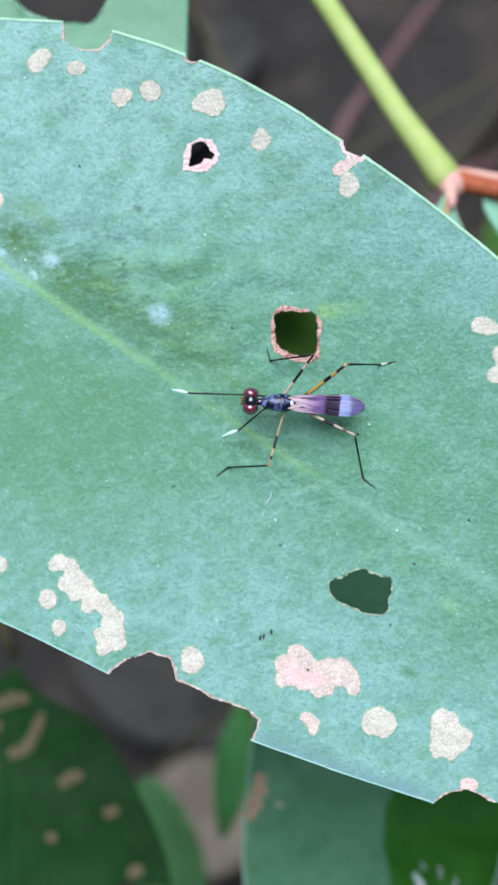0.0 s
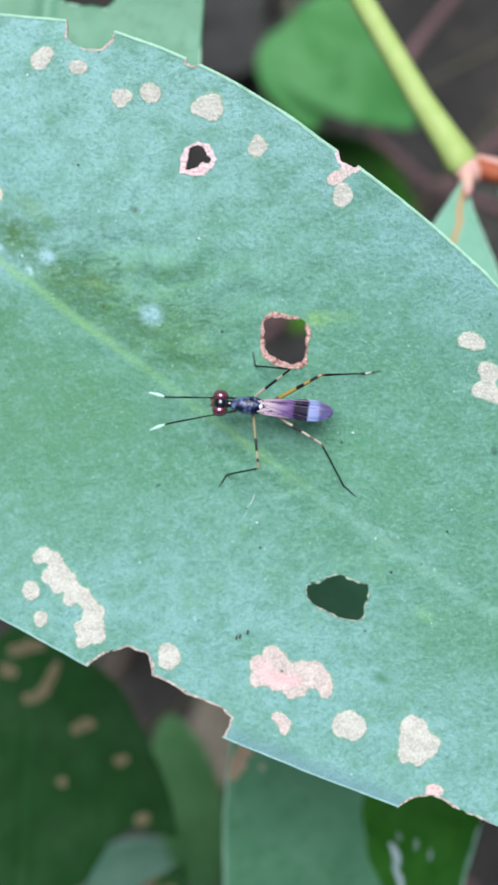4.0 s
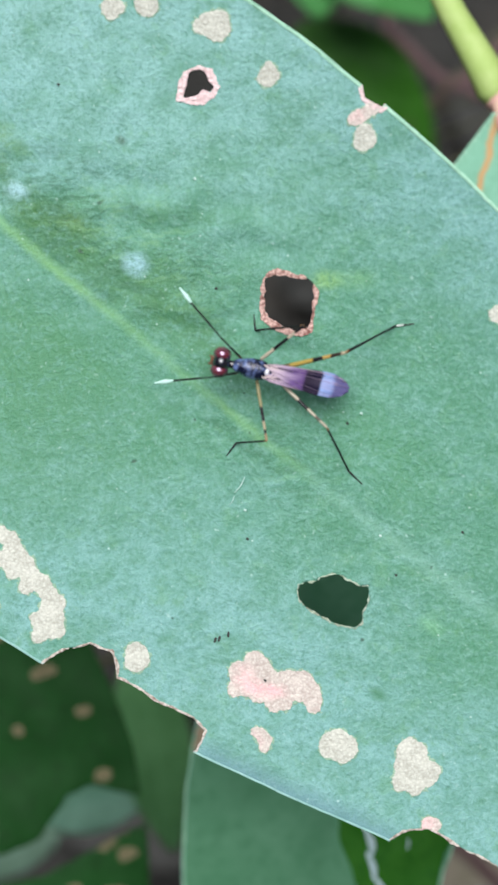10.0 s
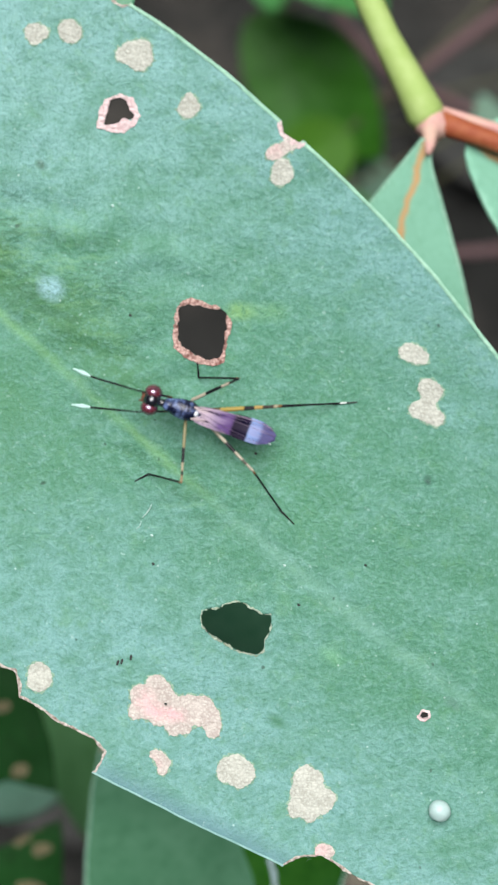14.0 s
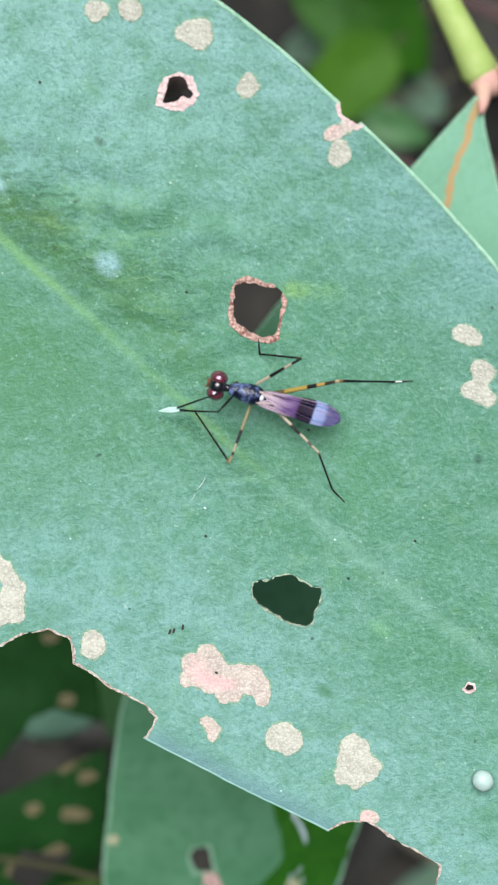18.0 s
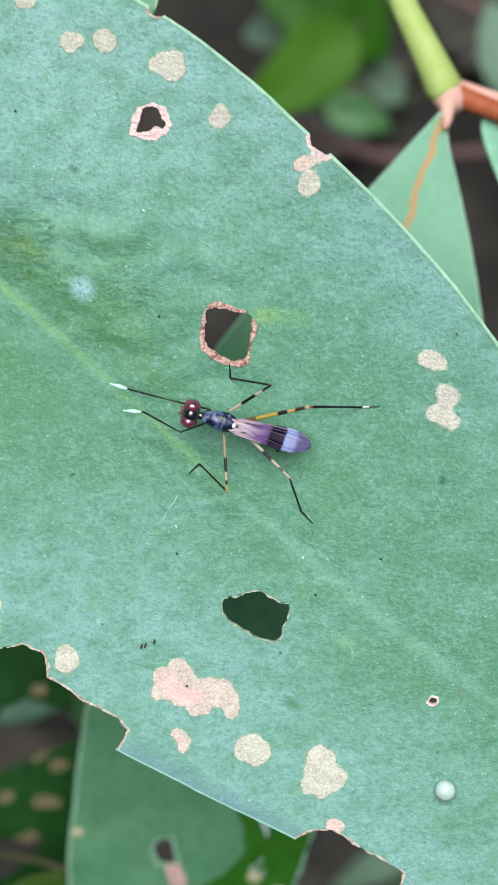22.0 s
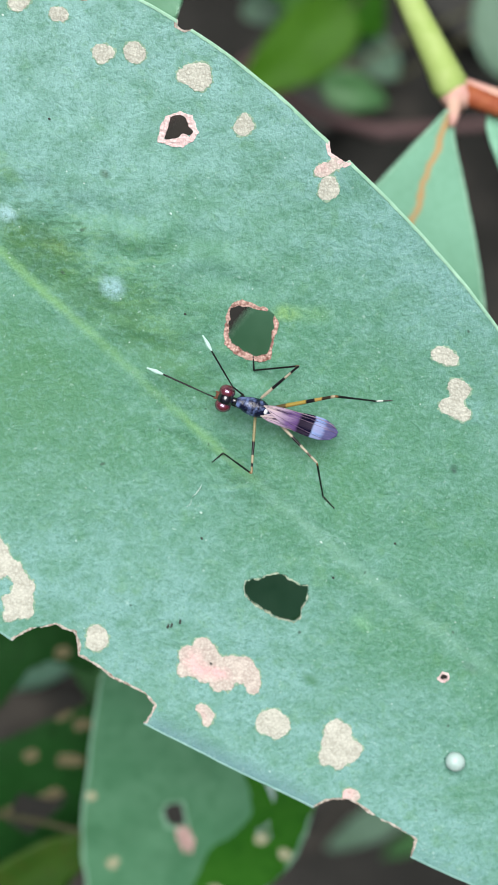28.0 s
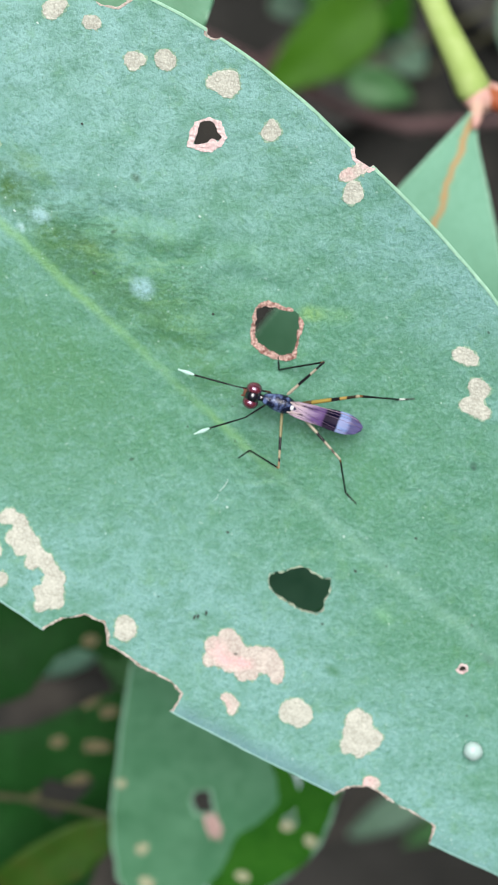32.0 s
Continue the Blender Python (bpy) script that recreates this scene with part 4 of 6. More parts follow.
    edge = outline(((48, 4.0), (54, 0.6), (60.7, -0.4), (64.9, 0.3), (68.9, 2.3), (71, 3.8), (74, 4.7), (77.2, 3.8), (80.3, 2.0), (83.4, 2.0), (87, 1.4), (94, 0.5)))
    wet = lambda x, y: np.maximum(np.maximum(edge(x) - y, 50.0 - x), field(x, y) + 0.3) + 0.25 * ripple(x, y, 1.6, 8)
    part_of(blade, "wet_film", sheet_mesh("wet_film", M_WET, wet, (46, -2, 95, 16), 0.35, lambda x, y: height(x, y) + 0.16 + 0.06 * ripple(x, y, 1.8, 4), 0.15), "glossy wet dark green patch")
    # reflections of the sky on the wet film, modelled as pale solid streaks
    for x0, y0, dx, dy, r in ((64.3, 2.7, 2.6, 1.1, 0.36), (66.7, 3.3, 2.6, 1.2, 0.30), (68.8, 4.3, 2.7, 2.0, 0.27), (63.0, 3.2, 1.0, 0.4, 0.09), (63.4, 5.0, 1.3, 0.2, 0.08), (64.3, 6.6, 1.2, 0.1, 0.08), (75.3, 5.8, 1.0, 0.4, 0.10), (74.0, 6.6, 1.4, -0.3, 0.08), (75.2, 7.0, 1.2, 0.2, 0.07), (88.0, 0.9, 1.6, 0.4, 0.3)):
        glint = lathe_points((x0, y0, height(x0, y0) + 0.24), (x0 + dx, y0 + dy, height(x0 + dx, y0 + dy) + 0.24), 8, lambda t, r=r: (r * (0.35 + math.sin(math.pi * min(1, max(0.05, t))) * 0.7), r * 0.5), (0, 0.12 * dx, 0))
        part_of(blade, "water_streak", tube_mesh("water_streak", M_GLINT, glint, 10), "pale streak standing for the sky's reflection on the wet patch")

    # a leaf to the other side of the node, seen from its edge, and one behind the big leaf
    side = oval(60, 11, 0.75)
    leaf_part(thing, (16.6, 29.6, -39.8), (70, 2, -52), side, lambda x: -side(x), M_UNDER, 0.8, 2.0, 0.25, 0.4, (), -25, "waxy green leaf on the red shoot", 0.16)
    top = outline(((0, 0.3), (10, 9), (25, 13), (45, 13.6), (54, 13.0), (61, 13.0), (70, 10.5), (80, 4.5), (86, 0.1)))
    low2 = outline(((0, -0.3), (8, -7), (18, -12.2), (35, -13.3), (60, -12.6), (78, -6), (86, -0.1)))
    leaf_part(thing, (-20.0, 96.0, -26.0), (-23.0, 12.0, -19.0), top, low2, M_TOPLEAF, 0.35, 1.0, 0.02, 0.3, (((53, -3.0), (55.5, 1.5), (56, 5.0), (53.5, 6.5), (51.6, 3.0), (51.4, -1.5)),), 0, "grey-green leaf behind the big leaf", 0.16)
    rod("back_stalk", M_STEM, [((-62, 119, -47), 1.1), ((-40, 112, -36), 0.9), ((-20.3, 96.5, -26.2), 0.6)], "stalk of the leaf behind")
    return blade


HANGING_LEAF = shrub()


# ---------------------------------------------------------------- plants further down
def low_plant(label, foot, leaves, mat_stem=M_BARK, thick=1.4):
    """A small plant: a stem from the soil to the height of its leaves, and the leaves on stalks."""
    thing = tagged(new("undergrowth_plant"), label, "plant", group="plants under the shrub")
    ground_pose = Matrix.Translation((0, 0, LEAF_Z))
    top = max(leaf[0][2] for leaf in leaves) - 4
    x, y = foot
    part_of(thing, "stem", tube_mesh("stem", mat_stem, lathe_points((x, y, -405), (x + 4, y - 3, top), 10, lambda t: thick * (1.3 - 0.6 * t), (5, 3, 0)), 12), "", ground_pose)
    for base, tip, wide, blunt, mat, bow, roll in leaves:
        a = Vector(base)
        joint = Vector((x + 4, y - 3, max(-395, min(top, a.z - 6))))
        part_of(thing, "stalk", tube_mesh("stalk", M_SHADESTALK, lathe_points(joint, a, 8, lambda t: 0.5 - 0.2 * t, (0, 0, -10)), 10), "", ground_pose)
        e = oval((Vector(tip) - a).length, wide, blunt)
        leaf_part(thing, base, tip, e, lambda x, e=e: -e(x), mat, 1.2, bow, 0.12, 0.6, (), roll)
    return thing


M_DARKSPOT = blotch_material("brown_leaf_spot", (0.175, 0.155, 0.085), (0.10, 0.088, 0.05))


# dark leaf below, spotted and torn
def dark_leaf():
    thing = tagged(new("spotted_plant"), "dark green spotted leaf, torn, on a thin stem", "plant", group="plants under the shrub")
    ground_pose = Matrix.Translation((0, 0, LEAF_Z))
    part_of(thing, "stem", tube_mesh("stem", M_BARK, lathe_points((-48, 30, -405), (-38, 4, -82), 12, lambda t: 2.2 - 1.0 * t, (-6, 6, 0)), 12), "", ground_pose)
    part_of(thing, "stalk", tube_mesh("stalk", M_SHADESTALK, lathe_points((-38, 4, -83), (-31, -15, -78), 8, lambda t: 1.0 - 0.35 * t, (0, 0, 2)), 10), "", ground_pose)
    right = outline(((0, 0.3), (2.6, 2.4), (5.6, 7.9), (11.8, 12.5), (18, 15.6), (24, 17.3), (29, 18.6), (34, 19.1), (40, 18.8), (56, 16.0), (70, 9.5), (82, 0.1)))
    left = outline(((0, -0.3), (2.4, -3.3), (8, -9), (16, -14), (30, -18), (48, -17.5), (62, -12), (74, -5), (82, -0.1)))
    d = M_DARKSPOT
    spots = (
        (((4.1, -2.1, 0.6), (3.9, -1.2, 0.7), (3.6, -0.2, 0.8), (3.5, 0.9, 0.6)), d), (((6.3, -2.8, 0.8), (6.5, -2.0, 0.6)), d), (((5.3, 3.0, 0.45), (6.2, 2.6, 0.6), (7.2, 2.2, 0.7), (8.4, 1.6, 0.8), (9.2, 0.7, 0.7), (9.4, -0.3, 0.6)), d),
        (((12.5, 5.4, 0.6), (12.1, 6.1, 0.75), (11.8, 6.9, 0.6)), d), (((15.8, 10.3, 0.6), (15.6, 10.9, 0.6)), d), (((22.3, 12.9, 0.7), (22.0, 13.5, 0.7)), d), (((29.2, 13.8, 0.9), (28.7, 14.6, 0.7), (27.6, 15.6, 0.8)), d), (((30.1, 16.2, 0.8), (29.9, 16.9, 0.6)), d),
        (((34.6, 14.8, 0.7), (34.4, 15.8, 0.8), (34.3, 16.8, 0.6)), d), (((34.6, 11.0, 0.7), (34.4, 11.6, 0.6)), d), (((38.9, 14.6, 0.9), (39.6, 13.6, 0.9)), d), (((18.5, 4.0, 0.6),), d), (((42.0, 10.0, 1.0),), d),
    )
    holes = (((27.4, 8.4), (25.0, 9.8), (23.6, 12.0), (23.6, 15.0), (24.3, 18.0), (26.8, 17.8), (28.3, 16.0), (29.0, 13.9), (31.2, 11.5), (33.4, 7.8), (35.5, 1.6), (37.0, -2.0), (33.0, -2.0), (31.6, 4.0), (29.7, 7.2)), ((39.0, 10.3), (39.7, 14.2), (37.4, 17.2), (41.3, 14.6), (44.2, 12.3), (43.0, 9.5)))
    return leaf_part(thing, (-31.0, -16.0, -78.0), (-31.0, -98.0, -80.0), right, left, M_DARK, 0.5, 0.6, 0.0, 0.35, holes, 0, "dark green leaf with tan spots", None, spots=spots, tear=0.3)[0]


TORN_LEAF = dark_leaf()
low_plant("vivid dark green leaves low in the shade", (40, 90), (
    ((-13.0, 56.0, -220), (13.0, 36.0, -228), 9.5, 0.8, M_VIVID, 3, 0), ((6.5, 40.0, -222), (-11.0, 21.5, -220), 6.4, 0.6, M_FRESH, 1, 0),
    ((40.0, 62.0, -240), (56.0, 20.0, -250), 10.0, 0.7, M_VIVID, 2, 0)))
HEART_PLANT = low_plant("broad light green heart-shaped leaf on a thin stem", (-30, 110), (
    ((-12.0, 75.0, -200), (10.0, 57.0, -202), 9.8, 0.62, M_MID, 2, 0), ((-11.0, 74.0, -199), (-8.0, 55.0, -200), 7.5, 0.7, M_MID, 1, 0)))
low_plant("soft green rounded leaves low in the shade", (60, 70), (
    ((-13.0, 36.0, -236), (2.0, 43.0, -238), 3.6, 0.8, M_SOFT, 1, 0), ((17.0, 29.0, -236), (6.0, 38.0, -234), 3.4, 0.8, M_SOFT, 1, 0), ((3.0, 27.0, -208), (15.0, 25.0, -210), 3.4, 0.75, M_DIM, 1, 0),
    ((34.0, 32.0, -205), (27.0, 48.0, -207), 4.2, 0.8, M_SOFT, 1, 0), ((-7.0, 33.0, -250), (6.0, 25.0, -252), 3.0, 0.8, M_DIM, 1, 0)))
low_plant("narrow bright green leaves beside a dead leaf", (-60, -60), (
    ((-7.4, -24.0, -128), (-10.5, -44.0, -132), 2.5, 0.8, M_MID, 1, 0), ((-20.5, -34.0, -128), (-13.5, -62.0, -132), 4.8, 0.8, M_GRASS, 1, 0),
    ((-32.0, -57.6, -130), (-16.0, -53.2, -132), 3.8, 0.8, M_PALE, 1, 0), ((-8.5, -51.0, -63), (-25.0, -66.5, -68), 2.9, 0.8, M_YELLOW, 1, 0),
    ((-36.0, -66.0, -182), (-52.0, -84.0, -178), 7.5, 0.8, M_SOFT, 2, 0)))
low_plant("pale green leaf over dark soil", (70, -60), (
    ((44.0, -107.0, -240), (28.0, -123.0, -244), 3.6, 0.8, M_SOFT, 1, 0), ((34.0, -112.0, -292), (27.0, -136.0, -296), 3.0, 0.8, M_GREYDRY, 1, 0), ((56.0, -112.0, -250), (40.0, -126.0, -252), 3.0, 0.8, M_DIM, 1, 0)))


def fallen(name, label, cat, base, tip, wide, mat):
    thing = tagged(new(name), label, cat, group="litter on the soil")
    e = oval((Vector(tip) - Vector(base)).length, wide, 0.8)
    leaf_part(thing, base, tip, e, lambda x: -e(x), mat, 1.5, 6, 0.1, 1.6, name="blade")
    a, b = Vector(base), Vector(tip)
    part_of(thing, "midrib", tube_mesh("midrib", mat, lathe_points(a + Vector((0, 0, 0.3)), b + Vector((0, 0, 0.3)), 12, lambda t: 0.9 - 0.6 * t, (0, 0, 6)), 8), "", Matrix.Translation((0, 0, LEAF_Z)))


random.seed(4)
for base, tip, wide, mat in (((-12, -66, -392), (-42, -92, -388), 16, M_DRY), ((-60, -30, -391), (-10, -58, -393), 15, M_GREYDRY), ((-70, -110, -392), (-20, -140, -390), 18, M_GREYDRY), ((20, 70, -391), (66, 40, -392), 16, M_GREYDRY), ((-60, 100, -392), (-10, 130, -390), 18, M_GREYDRY), ((30, -130, -391), (80, -160, -392), 17, M_DRY), ((-20, 10, -392), (24, 40, -391), 14, M_GREYDRY), ((70, 60, -392), (100, 110, -392), 16, M_GREYDRY)):
    dry = mat is M_DRY
    fallen("fallen_leaf", "dry tan fallen leaf lying on the soil" if dry else "grey weathered fallen leaf lying on the soil", "fallen leaf", base, tip, wide, mat)


def twig_thing(label, points, radius):
    thing = tagged(new("twig"), label, "twig", group="bare twigs under the shrub")
    rings = []
    for a, b in zip(points, points[1:]):
        rings += lathe_points(a, b, 5, lambda t: radius, (0, 0, 0))[:-1]
    rings.append((Vector(points[-1]), radius * 0.6))
    part_of(thing, "twig_wood", tube_mesh("twig_wood", M_TWIG, [(Vector(c), r * (0.9 + 0.25 * noise.noise(Vector(c) * 0.2))) for c, r in rings], 10), "", Matrix.Translation((0, 0, LEAF_Z)))


twig_thing("bare reddish twig rising from the soil", ((60, 150, -402), (30, 112, -280), (9, 76, -236), (2, 60, -238), (12, 52, -240), (34, 46, -250)), 1.2)
twig_thing("bare mauve twig in the shade", ((80, 110, -402), (36, 72, -270), (10, 46, -244), (-7, 31, -246), (-34, 8, -260)), 1.3)
twig_thing("thin brown twig lying across the soil", ((80, 30, -398), (40, 24, -255), (16, 19, -244), (4, 20, -246), (-30, 30, -280), (-60, 34, -400)), 1.3)
twig_thing("thin brown twig among the leaves", ((90, -120, -402), (50, -100, -230), (24, -70, -190), (6, -60, -185), (-12, -30, -220)), 1.5)
twig_thing("brown dead stem beside the leaves", ((20, -150, -402), (12, -110, -230), (6, -80, -180), (-4, -50, -170)), 1.8)


# ---------------------------------------------------------------- small things on the big leaf
def leaf_spot_pose(u, v, lift=0.0):
    return LEAF_POSE @ Matrix.Translation((u * MM, v * MM, (float(leaf_top(u, v)) + lift) * MM))


M_EGG = simple("waxy_white_egg", (0.33, 0.46, 0.43), (0.41, 0.53, 0.50), 1.2, 0.45, 0.15, 0.03, 0.5)
egg = tagged(new("insect_egg", ball_mesh("insect_egg", M_EGG, 0.72, 0.68, 0.58, 0.05)), "small round waxy white insect egg on the leaf", "insect egg")
egg.matrix_basis = leaf_spot_pose(24.1, -4.1, 0.5)
M_FLUFF = simple("white_fibre", (0.48, 0.60, 0.56), (0.40, 0.53, 0.49), 2, 0.6, 0.1, 0.02)


def fibre(u, v, du, dv, thick=0.05):
    ob = tagged(new("fibre", tube_mesh("fibre", M_FLUFF, lathe_points((0, 0, 0.04), (du, dv, 0.05), 8, lambda t: thick * (1.1 - abs(t - 0.5)), (0.08, 0.05, 0.03)), 8)), "tiny white plant fibre lying on the leaf", "fibre", group="white fibres on the leaf")
    ob.matrix_basis = leaf_spot_pose(u, v, 0.02)


fibre(-2.43, -1.65, 0.14, -1.1, 0.028)
fibre(-2.2, -2.95, 0.1, -0.6, 0.018)
for u, v in ((-1.08, -3.18), (-16.5, 10.74), (-33.4, 12.88), (0.62, 6.11), (6.4, 1.0), (-25.22, -2.77), (-26.16, 2.18)):
    ob = tagged(new("white_grain", ball_mesh("white_grain", M_FLUFF, 0.10, 0.07, 0.04, 0.3, 8)), "tiny white grain of dust on the leaf", "grain", group="white grains on the leaf")
    ob.matrix_basis = leaf_spot_pose(u, v, 0.04)
M_DIRT = simple("dark_dirt", (0.020, 0.024, 0.022), (0.04, 0.045, 0.04), 3, 0.8, 0.3, 0.02)
for u, v in ((6.68, -10.6), (-11.22, 6.36), (-26.69, 9.87), (0.35, 5.09), (0.18, -4.47), (8.73, -0.27), (10.18, 4.43), (2.66, -10.62), (2.8, -10.4), (3.07, -9.83)):
    ob = tagged(new("dark_speck", ball_mesh("dark_speck", M_DIRT, 0.10, 0.085, 0.05, 0.3, 8)), "tiny dark speck of dirt on the leaf", "speck", group="dark specks on the leaf")
    ob.matrix_basis = leaf_spot_pose(u, v, 0.06) @ (pose(0, 0, 0, 0, 0, 40 * u) @ Matrix.Diagonal((2.0, 1.0, 0.5, 1)) if 2 < u < 4 else Matrix())


# ---------------------------------------------------------------- the fly
def banded(name, stops, rough=0.4, scale=1000.0, spec=0.22):
    """Colours in bands along the part's own x, in millimetres from its joint over its length."""
    m, nt, b = material(name, (0.1, 0.1, 0.1), rough, spec)
    n = Net(nt, scale)
    x = n.math("ADD", n.axis(0), n.math("MULTIPLY", n.math("SUBTRACT", n.noise(4, 2), 0.5), 0.12))
    col = n.ramp(x, *stops)
    link(nt, n.mix(n.math("MULTIPLY", n.noise(14, 3), 0.35), col, (0.02, 0.015, 0.015)), b, "Base Color")
    n.bump(b, n.noise(20, 3), 0.3, 0.02 * MM)
    return m


BLACK, YELLOW, CREAM, WHITE = (0.006, 0.006, 0.008), (0.34, 0.25, 0.055), (0.42, 0.37, 0.28), (0.50, 0.74, 0.66)
SAND = (0.36, 0.31, 0.20)


def leg_stops(length, bands):
    """Hard bands (from, to, colour) of a leg piece, as a ramp over 0..1 of its length."""
    out = []
    for a, b, c in bands:
        out += [(a + 0.01, c), (b - 0.01, c)]
    return out


def leg_material(name, length, bands, rough=0.35):
    return banded(name, leg_stops(length, bands), rough, 1000.0 / length)


LEGS = {
    # name: side, coxa in the fly's space, femur and tibia lengths, toe length
    "fore": ((0.85, 0.45, -0.5), 2.35, 3.1, 1.35),
    "mid": ((-0.35, 0.65, -0.45), 3.95, 4.25, 1.0),
    "hind": ((-1.45, 0.3, -0.5), 4.4, 4.3, 1.15),
}
LENGTHS = {("mid", "right"): (3.5, 4.2)}
FLY_OVER = 2.55


def limb(name, mat, length, r0, r1, r2, sides=10):
    """A leg piece along x from its joint."""
    rings = [(Vector((length * t, 0, 0)), r) for t, r in ((-0.01, r0 * 0.6), (0.02, r0), (0.12, r0 * 1.05), (0.5, r1), (0.9, r2), (0.98, r2 * 1.15), (1.01, r2 * 0.6))]
    return tube_mesh(name, mat, rings, sides)


def fly():
    thing = tagged(new("stilt_legged_fly"), "slender dark fly with red eyes, banded stilt legs and folded wings", "fly")
    m_thorax, nt, b = material("blue_black_cuticle", (0.02, 0.025, 0.05), 0.24, 0.5)
    n = Net(nt)
    # pale blue patches: dusting, and gloss highlights put into the colour
    col = n.mix(n.ramp(n.noise(1.7, 4), (0.46, 0.0), (0.72, 1.0)), (0.005, 0.007, 0.024), (0.15, 0.21, 0.42))
    link(nt, col, b, "Base Color")
    n.bump(b, n.noise(6, 4), 0.5, 0.1 * MM)
    m_eye, nt, b = material("dark_red_eye", (0.12, 0.012, 0.02), 0.27, 1.0)
    b.inputs["IOR"].default_value = 1.9
    b.inputs["Specular Tint"].default_value = (0.88, 0.80, 1.0, 1)
    n = Net(nt)
    link(nt, n.mix(n.ramp(n.noise(1.6, 3), (0.35, 0.0), (0.7, 1.0)), (0.055, 0.007, 0.016), (0.18, 0.025, 0.043)), b, "Base Color")
    n.bump(b, n.cells(14), 0.25, 0.02 * MM)
    m_black = simple("glossy_black_cuticle", (0.004, 0.004, 0.006), (0.012, 0.011, 0.018), 3, 0.22, 0.2, 0.02, 1.0)
    m_orange = simple("orange_face", (0.17, 0.065, 0.035), (0.11, 0.045, 0.03), 3, 0.5, 0.2, 0.02)
    m_pale = simple("pale_dusted_spot", (0.72, 0.72, 0.76), (0.55, 0.55, 0.6), 4, 0.5, 0.2, 0.02)
    m_belly = banded("dark_belly", ((0.0, (0.02, 0.015, 0.02)), (0.45, (0.10, 0.05, 0.04)), (0.6, (0.02, 0.015, 0.03)), (1.0, (0.015, 0.015, 0.03))), 0.35, 1000.0 / 4.6)

    def at(x, y, z, rz=0.0, ry=0.0):
        return pose(x * MM, y * MM, z * MM, 0, ry, rz)

    part_of(thing, "head", ball_mesh("head", m_black, 0.54, 0.60, 0.66), "glossy black head", at(1.96, 0, 0.36))
    for s in (1, -1):
        part_of(thing, "eye", ball_mesh("eye", m_eye, 0.55, 0.45, 0.62), "large dark red eye", at(1.99, 0.50 * s, 0.36))
        part_of(thing, "antenna", limb("antenna", m_orange, 0.32, 0.06, 0.08, 0.04, 8), "short orange antenna", at(2.45, 0.16 * s, 0.22, 18 * s, 25))
    part_of(thing, "face", ball_mesh("face", m_orange, 0.26, 0.32, 0.36), "orange face", at(2.40, 0, 0.08))
    part_of(thing, "neck", tube_mesh("neck", m_black, [(Vector((1.05, 0, 0.05)), 0.30), (Vector((1.3, 0, 0.12)), 0.24), (Vector((1.62, 0, 0.2)), 0.26)], 12))
    part_of(thing, "thorax", tube_mesh("thorax", m_thorax, [(Vector((x, 0, z)), (w, h)) for x, w, h, z in ((1.28, 0.12, 0.15, 0.05), (1.16, 0.34, 0.32, 0.05), (0.95, 0.42, 0.40, 0.06), (0.78, 0.44, 0.42, 0.06), (0.66, 0.50, 0.48, 0.06), (0.40, 0.58, 0.54, 0.07), (0.05, 0.64, 0.58, 0.07), (-0.30, 0.65, 0.56, 0.05), (-0.60, 0.60, 0.52, 0.03), (-0.85, 0.48, 0.44, 0.0), (-1.05, 0.34, 0.32, -0.02), (-1.2, 0.12, 0.12, -0.02))], 20), "blue-black thorax with bluish dusting and painted gloss highlights")
    part_of(thing, "scutellum", ball_mesh("scutellum", m_pale, 0.14, 0.19, 0.12), "pale spot behind the thorax", at(-0.86, 0, 0.43))
    part_of(thing, "belly", tube_mesh("belly", m_belly, [(Vector((-x, 0, z)), (w, h)) for x, w, h, z in ((0.0, 0.2, 0.2, 0.0), (0.4, 0.34, 0.3, 0.0), (1.2, 0.42, 0.36, -0.08), (2.2, 0.55, 0.42, -0.16), (3.1, 0.58, 0.42, -0.2), (3.8, 0.45, 0.34, -0.24), (4.3, 0.22, 0.2, -0.3), (4.5, 0.06, 0.06, -0.32))], 16), "dark tapering belly", at(-1.0, 0, -0.12))

    # wings: folded flat over the back
    m_wing, nt, b = material("iridescent_wing", (0.3, 0.2, 0.35), 0.36, 0.05)
    n = Net(nt, 1000.0 / 5.2)
    x = n.math("ADD", n.axis(0), n.math("MULTIPLY", n.math("SUBTRACT", n.noise(6, 3), 0.5), 0.06))
    # cream base, purple middle, dark band, light blue band and a dusky tip
    col = n.ramp(x, (0.0, (0.44, 0.36, 0.34)), (0.16, (0.42, 0.33, 0.36)), (0.25, (0.25, 0.19, 0.27)), (0.34, (0.115, 0.068, 0.18)), (0.46, (0.085, 0.045, 0.14)), (0.50, (0.003, 0.0015, 0.010)), (0.66, (0.004, 0.003, 0.016)), (0.69, (0.20, 0.28, 0.50)), (0.79, (0.17, 0.23, 0.43)), (0.84, (0.075, 0.075, 0.17)), (1.0, (0.075, 0.065, 0.16)))
    folds = n.noise(5.5, 3, 0.6, n.stretch(2.6, 0.34, 1.0))
    col = n.mix(n.math("MULTIPLY", n.ramp(folds, (0.52, 0.0), (0.60, 1.0)), n.ramp(x, (0.05, 0.75), (0.36, 0.38), (0.45, 0.04), (0.66, 0.06), (0.70, 0.25))), col, (0.36, 0.28, 0.37))
    col = n.mix(n.math("MULTIPLY", n.ramp(folds, (0.38, 1.0), (0.46, 0.0)), n.ramp(x, (0.05, 0.8), (0.2, 0.95), (0.64, 0.8), (0.70, 0.3))), col, (0.014, 0.006, 0.03))
    link(nt, col, b, "Base Color")
    n.bump(b, n.noise(5, 3, 0.6, n.stretch(3.0, 0.25, 1.0)), 0.8, 0.10 * MM)
